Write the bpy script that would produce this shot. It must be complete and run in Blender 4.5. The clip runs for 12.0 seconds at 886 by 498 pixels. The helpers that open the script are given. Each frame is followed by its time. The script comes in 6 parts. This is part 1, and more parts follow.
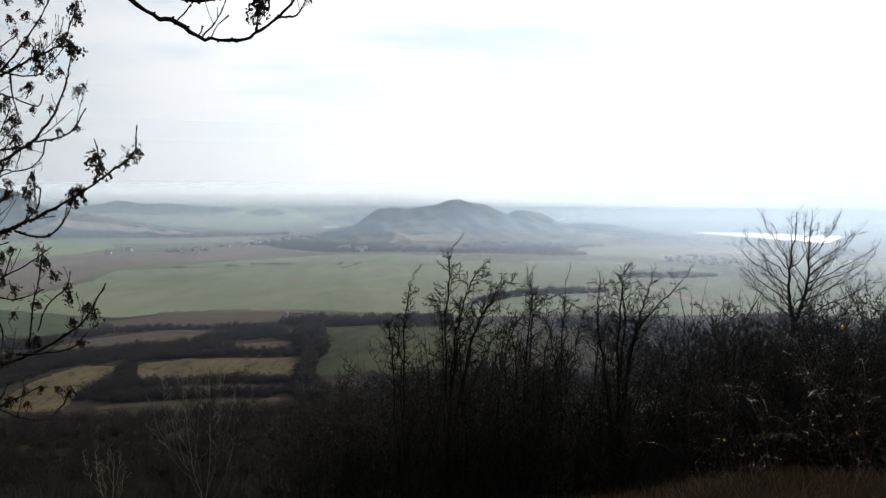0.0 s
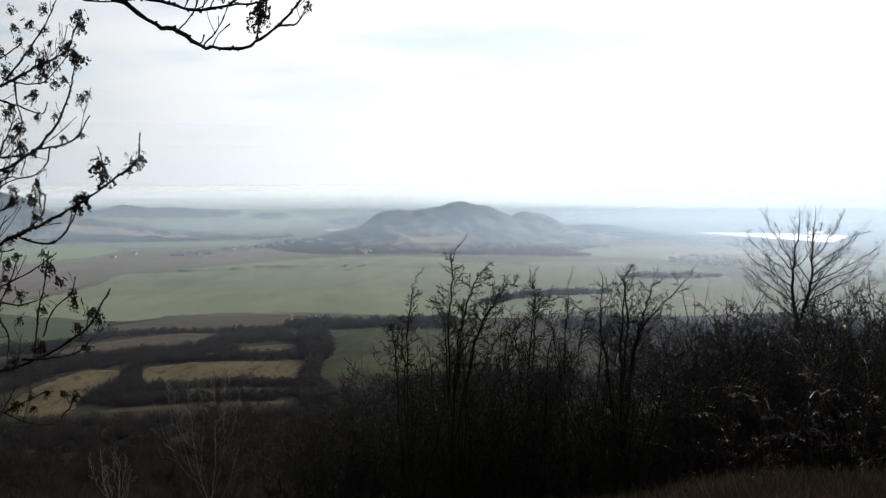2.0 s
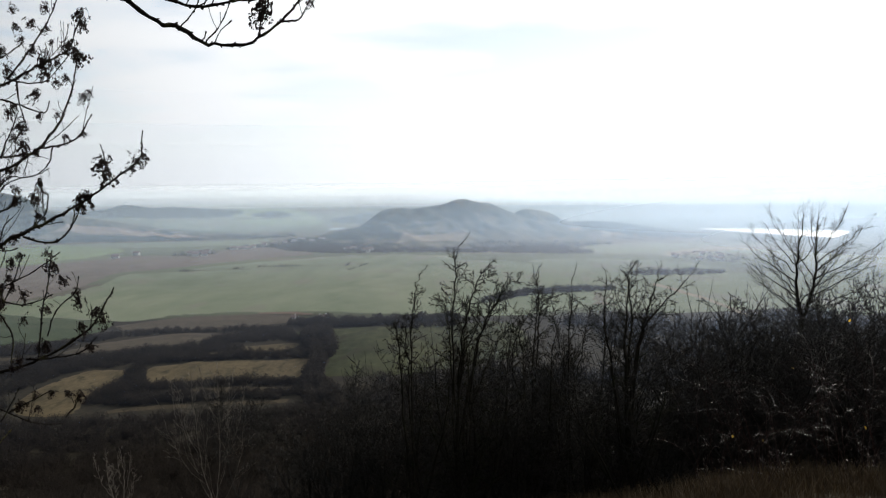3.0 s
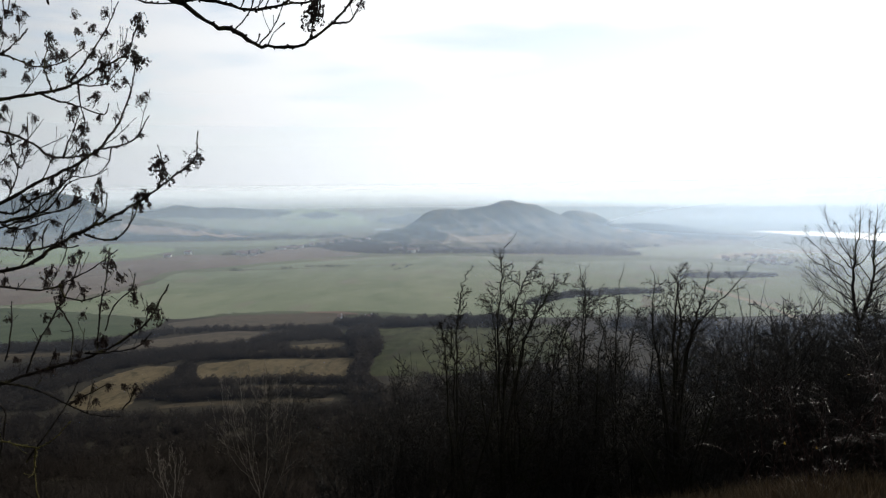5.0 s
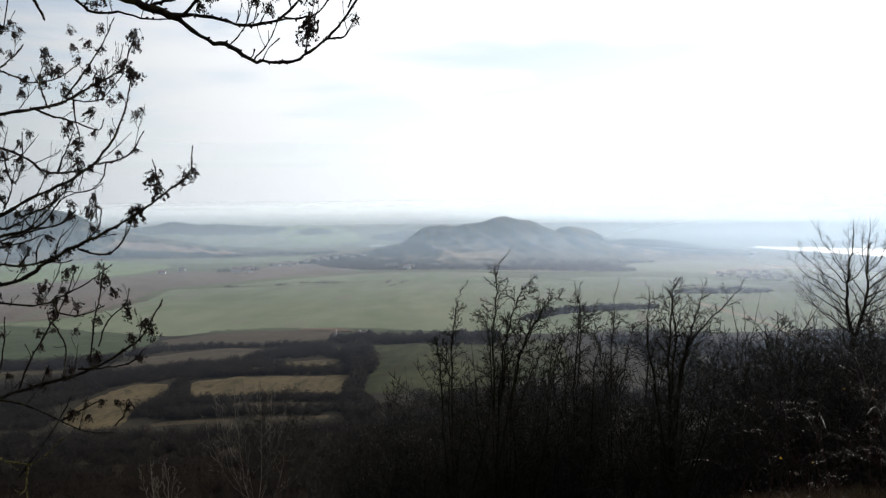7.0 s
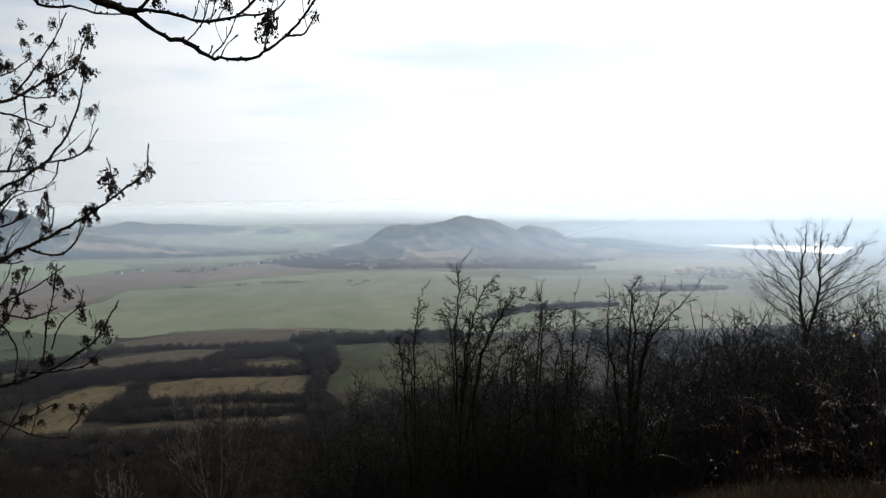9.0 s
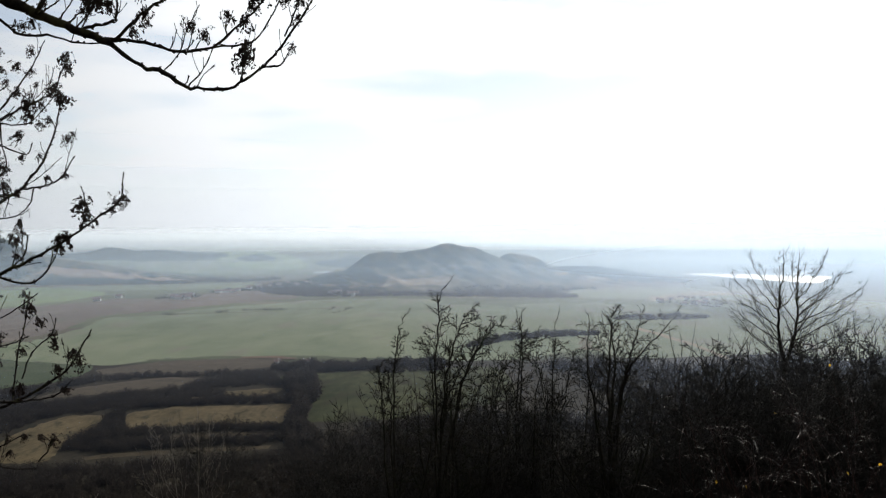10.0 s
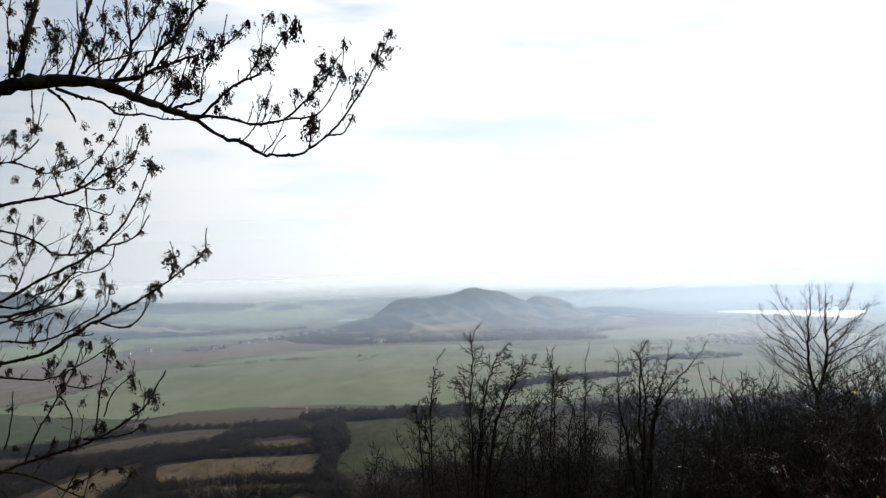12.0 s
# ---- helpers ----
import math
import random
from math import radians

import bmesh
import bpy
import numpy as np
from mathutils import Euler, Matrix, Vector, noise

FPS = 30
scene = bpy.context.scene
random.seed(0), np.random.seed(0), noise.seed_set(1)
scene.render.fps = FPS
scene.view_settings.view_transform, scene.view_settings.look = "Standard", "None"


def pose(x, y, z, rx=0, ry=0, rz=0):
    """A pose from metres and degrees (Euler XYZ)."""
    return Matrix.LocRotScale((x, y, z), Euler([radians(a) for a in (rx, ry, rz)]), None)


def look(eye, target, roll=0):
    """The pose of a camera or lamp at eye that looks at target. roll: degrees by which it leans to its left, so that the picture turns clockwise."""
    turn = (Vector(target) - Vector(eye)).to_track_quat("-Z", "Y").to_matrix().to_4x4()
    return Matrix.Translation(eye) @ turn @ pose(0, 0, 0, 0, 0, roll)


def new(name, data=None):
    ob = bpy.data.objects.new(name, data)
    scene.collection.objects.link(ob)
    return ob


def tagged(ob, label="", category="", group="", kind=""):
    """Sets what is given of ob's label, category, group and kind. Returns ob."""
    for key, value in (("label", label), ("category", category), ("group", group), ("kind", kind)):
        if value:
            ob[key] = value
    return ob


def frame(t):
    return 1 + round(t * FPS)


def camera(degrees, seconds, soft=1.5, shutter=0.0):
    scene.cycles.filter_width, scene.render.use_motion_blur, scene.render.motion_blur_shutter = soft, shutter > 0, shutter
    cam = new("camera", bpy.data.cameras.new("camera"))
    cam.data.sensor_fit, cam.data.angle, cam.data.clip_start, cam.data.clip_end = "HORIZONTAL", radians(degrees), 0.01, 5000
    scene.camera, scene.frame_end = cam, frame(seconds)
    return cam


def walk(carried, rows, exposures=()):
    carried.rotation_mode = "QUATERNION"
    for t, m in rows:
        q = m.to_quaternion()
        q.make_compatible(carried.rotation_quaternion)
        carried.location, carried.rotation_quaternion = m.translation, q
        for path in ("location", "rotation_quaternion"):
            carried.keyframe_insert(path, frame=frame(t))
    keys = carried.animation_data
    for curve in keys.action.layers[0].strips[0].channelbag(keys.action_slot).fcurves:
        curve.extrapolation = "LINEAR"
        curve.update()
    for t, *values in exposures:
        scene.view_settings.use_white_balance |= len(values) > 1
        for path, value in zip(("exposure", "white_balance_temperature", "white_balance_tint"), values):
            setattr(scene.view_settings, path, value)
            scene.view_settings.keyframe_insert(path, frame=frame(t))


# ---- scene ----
cam = camera(60.0, 12.0, soft=1.3)
PATH = [
    (0, (-0.002, 0.018, 1.587), (-0.003, 2.012, 1.428), 0.1),
    (0.5, (-0.003, 0.017, 1.587), (-0.011, 2.011, 1.429), -0.1),
    (1, (0.012, -0.012, 1.601), (0.001, 1.982, 1.436), -0.6),
    (1.5, (0.001, 0.005, 1.6), (-0.004, 1.999, 1.436), -0.7),
    (2, (0.014, -0.014, 1.598), (0.003, 1.98, 1.444), -0.3),
    (2.5, (0.011, 0.0, 1.594), (-0.001, 1.993, 1.433), -0.6),
    (4.5, (-0.004, -0.006, 1.582), (-0.092, 1.986, 1.433), -0.5),
    (5, (-0.002, -0.015, 1.584), (-0.138, 1.974, 1.429), -0.6),
    (5.5, (-0.004, -0.028, 1.586), (-0.15, 1.962, 1.454), -0.8),
    (6, (-0.004, -0.02, 1.584), (-0.152, 1.97, 1.455), -1.1),
    (6.5, (-0.007, -0.012, 1.582), (-0.144, 1.98, 1.459), -1.2),
    (7, (0.002, -0.022, 1.574), (-0.121, 1.971, 1.461), -0.7),
    (7.5, (-0.002, -0.03, 1.585), (-0.102, 1.964, 1.476), -0.5),
    (9.5, (0.009, -0.009, 1.572), (0.011, 1.988, 1.454), -0.6),
    (10, (0.034, -0.021, 1.584), (0.055, 1.978, 1.539), -0.4),
    (10.5, (0.061, -0.039, 1.55), (0.064, 1.961, 1.507), -0.8),
    (11, (0.026, -0.159, 1.561), (0.0, 1.84, 1.598), -2.2),
    (11.5, (-0.055, -0.325, 1.559), (-0.105, 1.674, 1.599), -3.1),
    (12, (-0.05, -0.462, 1.566), (-0.091, 1.536, 1.639), -2.1),
]
walk(cam, [(t, look(eye, target, roll)) for t, eye, target, roll in PATH])
scene.view_settings.exposure = -0.4

# ---- light: low winter sun ahead, behind thin cloud ----
SUN_AZ, SUN_EL = 27.0, 25.0          # degrees, clockwise from straight ahead; above the horizon
SUN_DIR = Vector((math.sin(radians(SUN_AZ)) * math.cos(radians(SUN_EL)),
                  math.cos(radians(SUN_AZ)) * math.cos(radians(SUN_EL)), math.sin(radians(SUN_EL))))
sun_data = bpy.data.lights.new("sun", "SUN")
sun_data.energy, sun_data.angle, sun_data.color = 3.6, radians(0.6), (1.0, 0.95, 0.86)
sun = new("sun", sun_data)
sun.matrix_world = look(SUN_DIR * 100, (0, 0, 0))

world = bpy.data.worlds.new("winter_sky")
scene.world = world
world.use_nodes = True


def build_world():
    nt = world.node_tree
    nt.nodes.clear()
    n, l = nt.nodes.new, nt.links.new
    out, bg = n("ShaderNodeOutputWorld"), n("ShaderNodeBackground")
    sky = n("ShaderNodeTexSky")
    sky.sky_type, sky.sun_disc = "NISHITA", False
    sky.sun_elevation, sky.sun_rotation = radians(SUN_EL), radians(SUN_AZ)
    sky.air_density, sky.dust_density, sky.altitude = 1.0, 0.3, 400
    dim = n("ShaderNodeVectorMath")
    dim.operation = "SCALE"
    dim.inputs["Scale"].default_value = 0.14
    l(sky.outputs[0], dim.inputs[0])
    tc = n("ShaderNodeTexCoord")
    # thin cloud veil, stretched along the horizon
    mp = n("ShaderNodeMapping")
    mp.inputs["Scale"].default_value = (1.6, 1.6, 9.0)
    mp.inputs["Rotation"].default_value = (0.0, radians(4), radians(20))
    mp.inputs["Location"].default_value = (3.1, 1.7, 0.4)
    l(tc.outputs["Generated"], mp.inputs[0])
    nz = n("ShaderNodeTexNoise")
    nz.inputs["Scale"].default_value, nz.inputs["Detail"].default_value = 1.5, 6.0
    nz.inputs["Roughness"].default_value = 0.55
    l(mp.outputs[0], nz.inputs[0])
    veil = n("ShaderNodeMapRange")
    veil.interpolation_type = "SMOOTHSTEP"
    for i, v in ((1, 0.38), (2, 0.60), (3, 0.45), (4, 0.99)):
        veil.inputs[i].default_value = v
    l(nz.outputs[0], veil.inputs[0])
    # cloud brightness grows towards the sun
    dot = n("ShaderNodeVectorMath")
    dot.operation = "DOT_PRODUCT"
    dot.inputs[1].default_value = SUN_DIR
    l(tc.outputs["Generated"], dot.inputs[0])
    glow = n("ShaderNodeMapRange")
    glow.interpolation_type = "SMOOTHSTEP"
    for i, v in ((1, 0.18), (2, 1.0), (3, 0.37), (4, 1.75)):
        glow.inputs[i].default_value = v
    l(dot.outputs["Value"], glow.inputs[0])
    tint = n("ShaderNodeVectorMath")
    tint.operation = "SCALE"
    tint.inputs[0].default_value = (0.96, 0.98, 1.0)
    l(glow.outputs[0], tint.inputs["Scale"])
    # the veil thickens towards the horizon
    up, low, thick = n("ShaderNodeSeparateXYZ"), n("ShaderNodeMapRange"), n("ShaderNodeMath")
    l(tc.outputs["Generated"], up.inputs[0])
    for i, v in ((1, 0.03), (2, 0.32), (3, 1.0), (4, 0.0)):
        low.inputs[i].default_value = v
    l(up.outputs["Z"], low.inputs[0])
    thick.operation = "MAXIMUM"
    l(low.outputs[0], thick.inputs[0])
    l(veil.outputs[0], thick.inputs[1])
    mix = n("ShaderNodeMix")
    mix.data_type = "RGBA"
    l(thick.outputs[0], mix.inputs["Factor"])
    l(dim.outputs[0], mix.inputs["A"])
    l(tint.outputs[0], mix.inputs["B"])
    l(mix.outputs["Result"], bg.inputs["Color"])
    bg.inputs["Strength"].default_value = 1.0
    l(bg.outputs[0], out.inputs[0])


build_world()


# ---- materials ----
def material(name, dark, light, scale=1.0, rough=0.9, bump=0.0, fine=None, metal=0.0, spot=None, stretch=(1, 1, 1), gloss=0.25):
    """Two colours mixed by noise at two scales, with an optional third colour in spots."""
    m = bpy.data.materials.new(name)
    m.use_nodes = True
    nt = m.node_tree
    n, l = nt.nodes.new, nt.links.new
    bsdf = nt.nodes["Principled BSDF"]
    bsdf.inputs["Roughness"].default_value, bsdf.inputs["Metallic"].default_value = rough, metal
    bsdf.inputs["Specular IOR Level"].default_value = gloss
    tc, mp = n("ShaderNodeTexCoord"), n("ShaderNodeMapping")
    mp.inputs["Scale"].default_value = stretch
    l(tc.outputs["Object"], mp.inputs[0])
    big, small = n("ShaderNodeTexNoise"), n("ShaderNodeTexNoise")
    big.inputs["Scale"].default_value, big.inputs["Detail"].default_value = scale, 4
    small.inputs["Scale"].default_value, small.inputs["Detail"].default_value = fine or scale * 9, 5
    l(mp.outputs[0], big.inputs[0])
    l(mp.outputs[0], small.inputs[0])
    add = n("ShaderNodeMath")
    add.operation = "ADD"
    l(big.outputs[0], add.inputs[0])
    l(small.outputs[0], add.inputs[1])
    ramp = n("ShaderNodeMapRange")
    ramp.inputs[1].default_value, ramp.inputs[2].default_value = 0.72, 1.28
    l(add.outputs[0], ramp.inputs[0])
    mix = n("ShaderNodeMix")
    mix.data_type = "RGBA"
    mix.inputs["A"].default_value, mix.inputs["B"].default_value = (*dark, 1), (*light, 1)
    l(ramp.outputs[0], mix.inputs["Factor"])
    colour = mix.outputs["Result"]
    if spot:
        sp = n("ShaderNodeTexNoise")
        sp.inputs["Scale"].default_value, sp.inputs["Detail"].default_value = scale * 2.7, 6
        l(mp.outputs[0], sp.inputs[0])
        cut = n("ShaderNodeMapRange")
        cut.inputs[1].default_value, cut.inputs[2].default_value = 0.55, 0.66
        l(sp.outputs[0], cut.inputs[0])
        mix2 = n("ShaderNodeMix")
        mix2.data_type = "RGBA"
        mix2.inputs["B"].default_value = (*spot, 1)
        l(cut.outputs[0], mix2.inputs["Factor"])
        l(colour, mix2.inputs["A"])
        colour = mix2.outputs["Result"]
    l(colour, bsdf.inputs["Base Color"])
    if bump:
        b = n("ShaderNodeBump")
        b.inputs["Strength"].default_value = bump
        l(small.outputs[0], b.inputs["Height"])
        l(b.outputs[0], bsdf.inputs["Normal"])
    return m




def ground_material():
    """Leaf litter and rough grass on the hillside, paler stubble and grass out on the plain."""
    m = material("ground_cover", (0.018, 0.016, 0.010), (0.038, 0.031, 0.019), 0.02, fine=0.35, bump=0.4, spot=(0.024, 0.019, 0.013), gloss=0.05)
    nt = m.node_tree
    n, l = nt.nodes.new, nt.links.new
    bsdf = nt.nodes["Principled BSDF"]
    near = bsdf.inputs["Base Color"].links[0].from_socket
    tc, sep, far, mix = n("ShaderNodeTexCoord"), n("ShaderNodeSeparateXYZ"), n("ShaderNodeMapRange"), n("ShaderNodeMix")
    l(tc.outputs["Object"], sep.inputs[0])
    l(sep.outputs["Y"], far.inputs[0])
    far.inputs[1].default_value, far.inputs[2].default_value = 880, 960
    mp, cells, wob = n("ShaderNodeMapping"), n("ShaderNodeTexVoronoi"), n("ShaderNodeTexNoise")
    mp.inputs["Rotation"].default_value, mp.inputs["Scale"].default_value = (0, 0, radians(12)), (0.0024, 0.0048, 0.0)
    l(tc.outputs["Object"], mp.inputs[0])
    l(mp.outputs[0], cells.inputs["Vector"])
    cells.inputs["Scale"].default_value = 1.0
    cells.inputs["Randomness"].default_value = 0.8
    wob.inputs["Scale"].default_value, wob.inputs["Detail"].default_value = 0.006, 5
    l(tc.outputs["Object"], wob.inputs[0])
    pick, ramp, tone = n("ShaderNodeSeparateColor"), n("ShaderNodeValToRGB"), n("ShaderNodeMix")
    l(cells.outputs["Color"], pick.inputs[0])
    l(pick.outputs[0], ramp.inputs[0])
    ramp.color_ramp.interpolation = "CONSTANT"
    ramp.color_ramp.elements[0].color = (0.125, 0.155, 0.080, 1)
    ramp.color_ramp.elements[1].position, ramp.color_ramp.elements[1].color = 0.30, (0.105, 0.085, 0.062, 1)
    for at, c in ((0.48, (0.160, 0.180, 0.100, 1)), (0.68, (0.190, 0.160, 0.105, 1)), (0.80, (0.090, 0.110, 0.060, 1))):
        ramp.color_ramp.elements.new(at).color = c
    tone.data_type = mix.data_type = "RGBA"
    tone.inputs["B"].default_value = (0.115, 0.115, 0.070, 1)
    l(ramp.outputs[0], tone.inputs["A"])
    l(wob.outputs[0], tone.inputs["Factor"])
    l(far.outputs[0], mix.inputs["Factor"])
    l(near, mix.inputs["A"])
    l(tone.outputs["Result"], mix.inputs["B"])
    l(mix.outputs["Result"], bsdf.inputs["Base Color"])
    return m


def hill_material():
    """Dark scrub on the steep slopes, dry grass in patches where the ground is gentler."""
    m = material("hill_turf", (0.012, 0.020, 0.015), (0.036, 0.044, 0.026), 0.008, fine=0.05, bump=0.5, spot=(0.010, 0.016, 0.013), gloss=0.05)
    nt = m.node_tree
    n, l = nt.nodes.new, nt.links.new
    bsdf = nt.nodes["Principled BSDF"]
    woods = bsdf.inputs["Base Color"].links[0].from_socket
    geo, sep, tc = n("ShaderNodeNewGeometry"), n("ShaderNodeSeparateXYZ"), n("ShaderNodeTexCoord")
    l(geo.outputs["True Normal"], sep.inputs[0])
    nz, add, cut = n("ShaderNodeTexNoise"), n("ShaderNodeMath"), n("ShaderNodeMapRange")
    mp = n("ShaderNodeMapping")
    mp.inputs["Scale"].default_value = (1.0, 0.45, 1.0)
    mp.inputs["Rotation"].default_value = (0, 0, radians(28))
    l(tc.outputs["Object"], mp.inputs[0])
    l(mp.outputs[0], nz.inputs[0])
    nz.inputs["Scale"].default_value, nz.inputs["Detail"].default_value = 0.013, 6
    add.operation = "MULTIPLY_ADD"
    l(nz.outputs[0], add.inputs[0])
    add.inputs[1].default_value = 0.55
    l(sep.outputs["Z"], add.inputs[2])
    cut.interpolation_type = "SMOOTHSTEP"
    cut.inputs[1].default_value, cut.inputs[2].default_value = 1.12, 1.30
    l(add.outputs[0], cut.inputs[0])
    tone, small, mix = n("ShaderNodeMix"), n("ShaderNodeTexNoise"), n("ShaderNodeMix")
    tone.data_type = mix.data_type = "RGBA"
    small.inputs["Scale"].default_value, small.inputs["Detail"].default_value = 0.03, 5
    l(tc.outputs["Object"], small.inputs[0])
    tone.inputs["A"].default_value, tone.inputs["B"].default_value = (0.085, 0.078, 0.048, 1), (0.200, 0.158, 0.100, 1)
    l(small.outputs[0], tone.inputs["Factor"])
    l(cut.outputs[0], mix.inputs["Factor"])
    l(woods, mix.inputs["A"])
    l(tone.outputs["Result"], mix.inputs["B"])
    l(mix.outputs["Result"], bsdf.inputs["Base Color"])
    return m


M_GROUND = ground_material()
M_CROP = material("winter_crop", (0.116, 0.143, 0.073), (0.188, 0.205, 0.119), 0.0065, fine=0.03, spot=(0.166, 0.166, 0.106), stretch=(1.0, 0.4, 1), gloss=0.15)
M_CROP_DARK = material("dark_grass", (0.022, 0.028, 0.009), (0.062, 0.064, 0.026), 0.02, fine=0.12, spot=(0.030, 0.030, 0.013), stretch=(0.7, 0.35, 1), gloss=0.05)
M_PLOUGH = material("ploughed_soil", (0.108, 0.086, 0.066), (0.168, 0.134, 0.102), 0.007, fine=0.04, spot=(0.122, 0.116, 0.078), stretch=(1.0, 0.5, 1), gloss=0.1)
M_MEADOW = material("dry_meadow_grass", (0.060, 0.046, 0.023), (0.124, 0.094, 0.049), 0.035, fine=0.3, bump=0.08, spot=(0.052, 0.043, 0.021), stretch=(1.0, 0.45, 1), gloss=0.05)
M_FOX = material("reddish_hill_grass", (0.24, 0.165, 0.110), (0.34, 0.245, 0.165), 0.008, fine=0.06, gloss=0.05)
M_STRIP = material("brown_strip_grass", (0.040, 0.031, 0.018), (0.072, 0.055, 0.032), 0.05, fine=0.3, bump=0.3, spot=(0.034, 0.028, 0.018), gloss=0.05)
M_FALLOW = material("fallow_meadow", (0.056, 0.046, 0.032), (0.094, 0.074, 0.050), 0.02, fine=0.2, bump=0.3, stretch=(0.5, 1.2, 1), gloss=0.05)
M_HILL = hill_material()
M_HILL_FAR = material("far_hill_woods", (0.012, 0.024, 0.024), (0.034, 0.044, 0.034), 0.006, fine=0.05, gloss=0.05)
M_HILL_GRASS = material("dry_hill_grass", (0.050, 0.048, 0.030), (0.105, 0.092, 0.058), 0.02, fine=0.08, gloss=0.05)
M_CROP_FRESH = material("fresh_crop", (0.135, 0.185, 0.070), (0.190, 0.225, 0.100), 0.004, fine=0.02, spot=(0.160, 0.170, 0.085), stretch=(0.5, 1.1, 1), gloss=0.15)
M_CROP_DEEP = material("deep_green_crop", (0.040, 0.056, 0.023), (0.066, 0.082, 0.037), 0.008, fine=0.05, spot=(0.060, 0.068, 0.034), stretch=(0.6, 1.2, 1), gloss=0.1)
M_MEADOW_PALE = material("pale_stubble", (0.20, 0.165, 0.10), (0.30, 0.25, 0.16), 0.006, fine=0.04, stretch=(0.5, 1.3, 1), gloss=0.1)
M_RED_SOIL = material("bare_reddish_soil", (0.120, 0.080, 0.054), (0.180, 0.126, 0.088), 0.03, fine=0.2, gloss=0.05)
M_BARE = material("pale_hill_grass", (0.23, 0.17, 0.105), (0.34, 0.26, 0.17), 0.01, fine=0.08, gloss=0.05)
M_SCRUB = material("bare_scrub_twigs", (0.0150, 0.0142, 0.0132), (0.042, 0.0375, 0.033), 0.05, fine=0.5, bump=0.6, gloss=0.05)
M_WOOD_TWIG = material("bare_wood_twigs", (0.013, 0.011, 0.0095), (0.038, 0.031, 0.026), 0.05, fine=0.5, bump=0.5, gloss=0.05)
# Backlit shade is put into both bark colours; the thicket's is lifted for glare.
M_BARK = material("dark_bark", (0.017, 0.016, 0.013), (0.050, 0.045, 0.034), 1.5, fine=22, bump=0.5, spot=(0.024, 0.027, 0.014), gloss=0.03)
M_THICKET = material("shade_toned_thicket_bark", (0.023, 0.022, 0.0205), (0.057, 0.0535, 0.048), 1.5, fine=22, bump=0.4, gloss=0.03)
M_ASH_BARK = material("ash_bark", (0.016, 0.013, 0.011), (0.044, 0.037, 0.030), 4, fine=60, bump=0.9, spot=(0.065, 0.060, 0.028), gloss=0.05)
M_PALE_BARK = material("pale_bark", (0.13, 0.112, 0.092), (0.26, 0.225, 0.185), 3, fine=30)
M_LICHEN = material("lichen_bark", (0.05, 0.045, 0.015), (0.15, 0.13, 0.035), 30, fine=90, bump=0.5)
M_CANE = material("glossy_bramble_cane", (0.022, 0.011, 0.010), (0.056, 0.027, 0.021), 3, fine=40, rough=0.36, gloss=0.16)
M_YELLOW = material("yellow_leaf", (0.42, 0.24, 0.02), (0.62, 0.40, 0.05), 30, fine=120, rough=0.6)
M_GRASS = material("dry_grass_blades", (0.050, 0.035, 0.020), (0.155, 0.110, 0.060), 1.2, fine=14)
M_SEED = material("dry_seed_clusters", (0.012, 0.008, 0.006), (0.035, 0.020, 0.014), 20, fine=90)
M_PLASTER = material("white_plaster", (0.68, 0.67, 0.63), (0.80, 0.79, 0.76), 0.3, fine=3)
M_ROOF = material("pale_red_roof_tiles", (0.26, 0.18, 0.15), (0.38, 0.28, 0.24), 0.4, fine=4, rough=0.4)
M_WINDOW = material("dark_window", (0.03, 0.035, 0.04), (0.05, 0.055, 0.06), 1, rough=0.2)


def let_light_through(m, colour):
    """Thin leaves and loose twigs let some light through when the sun stands behind them."""
    nt = m.node_tree
    out, bsdf = nt.nodes["Material Output"], nt.nodes["Principled BSDF"]
    thin, mix = nt.nodes.new("ShaderNodeBsdfTranslucent"), nt.nodes.new("ShaderNodeMixShader")
    thin.inputs["Color"].default_value = (*colour, 1)
    mix.inputs[0].default_value = 0.55
    nt.links.new(bsdf.outputs[0], mix.inputs[1])
    nt.links.new(thin.outputs[0], mix.inputs[2])
    nt.links.new(mix.outputs[0], out.inputs["Surface"])


let_light_through(M_YELLOW, (0.75, 0.45, 0.04))
let_light_through(M_SCRUB, (0.042, 0.035, 0.028))
let_light_through(M_WOOD_TWIG, (0.030, 0.025, 0.021))


def water_material():
    m = bpy.data.materials.new("lake_water")
    m.use_nodes = True
    nt = m.node_tree
    b = nt.nodes["Principled BSDF"]
    b.inputs["Base Color"].default_value = (0.03, 0.045, 0.05, 1)
    b.inputs["Roughness"].default_value = 0.42
    b.inputs["Specular IOR Level"].default_value = 1.0
    nz, bump = nt.nodes.new("ShaderNodeTexNoise"), nt.nodes.new("ShaderNodeBump")
    tc = nt.nodes.new("ShaderNodeTexCoord")
    nt.links.new(tc.outputs["Object"], nz.inputs[0])
    nz.inputs["Scale"].default_value = 0.2
    bump.inputs["Strength"].default_value = 0.05
    nt.links.new(nz.outputs[0], bump.inputs["Height"])
    nt.links.new(bump.outputs[0], b.inputs["Normal"])
    return m


M_WATER = water_material()


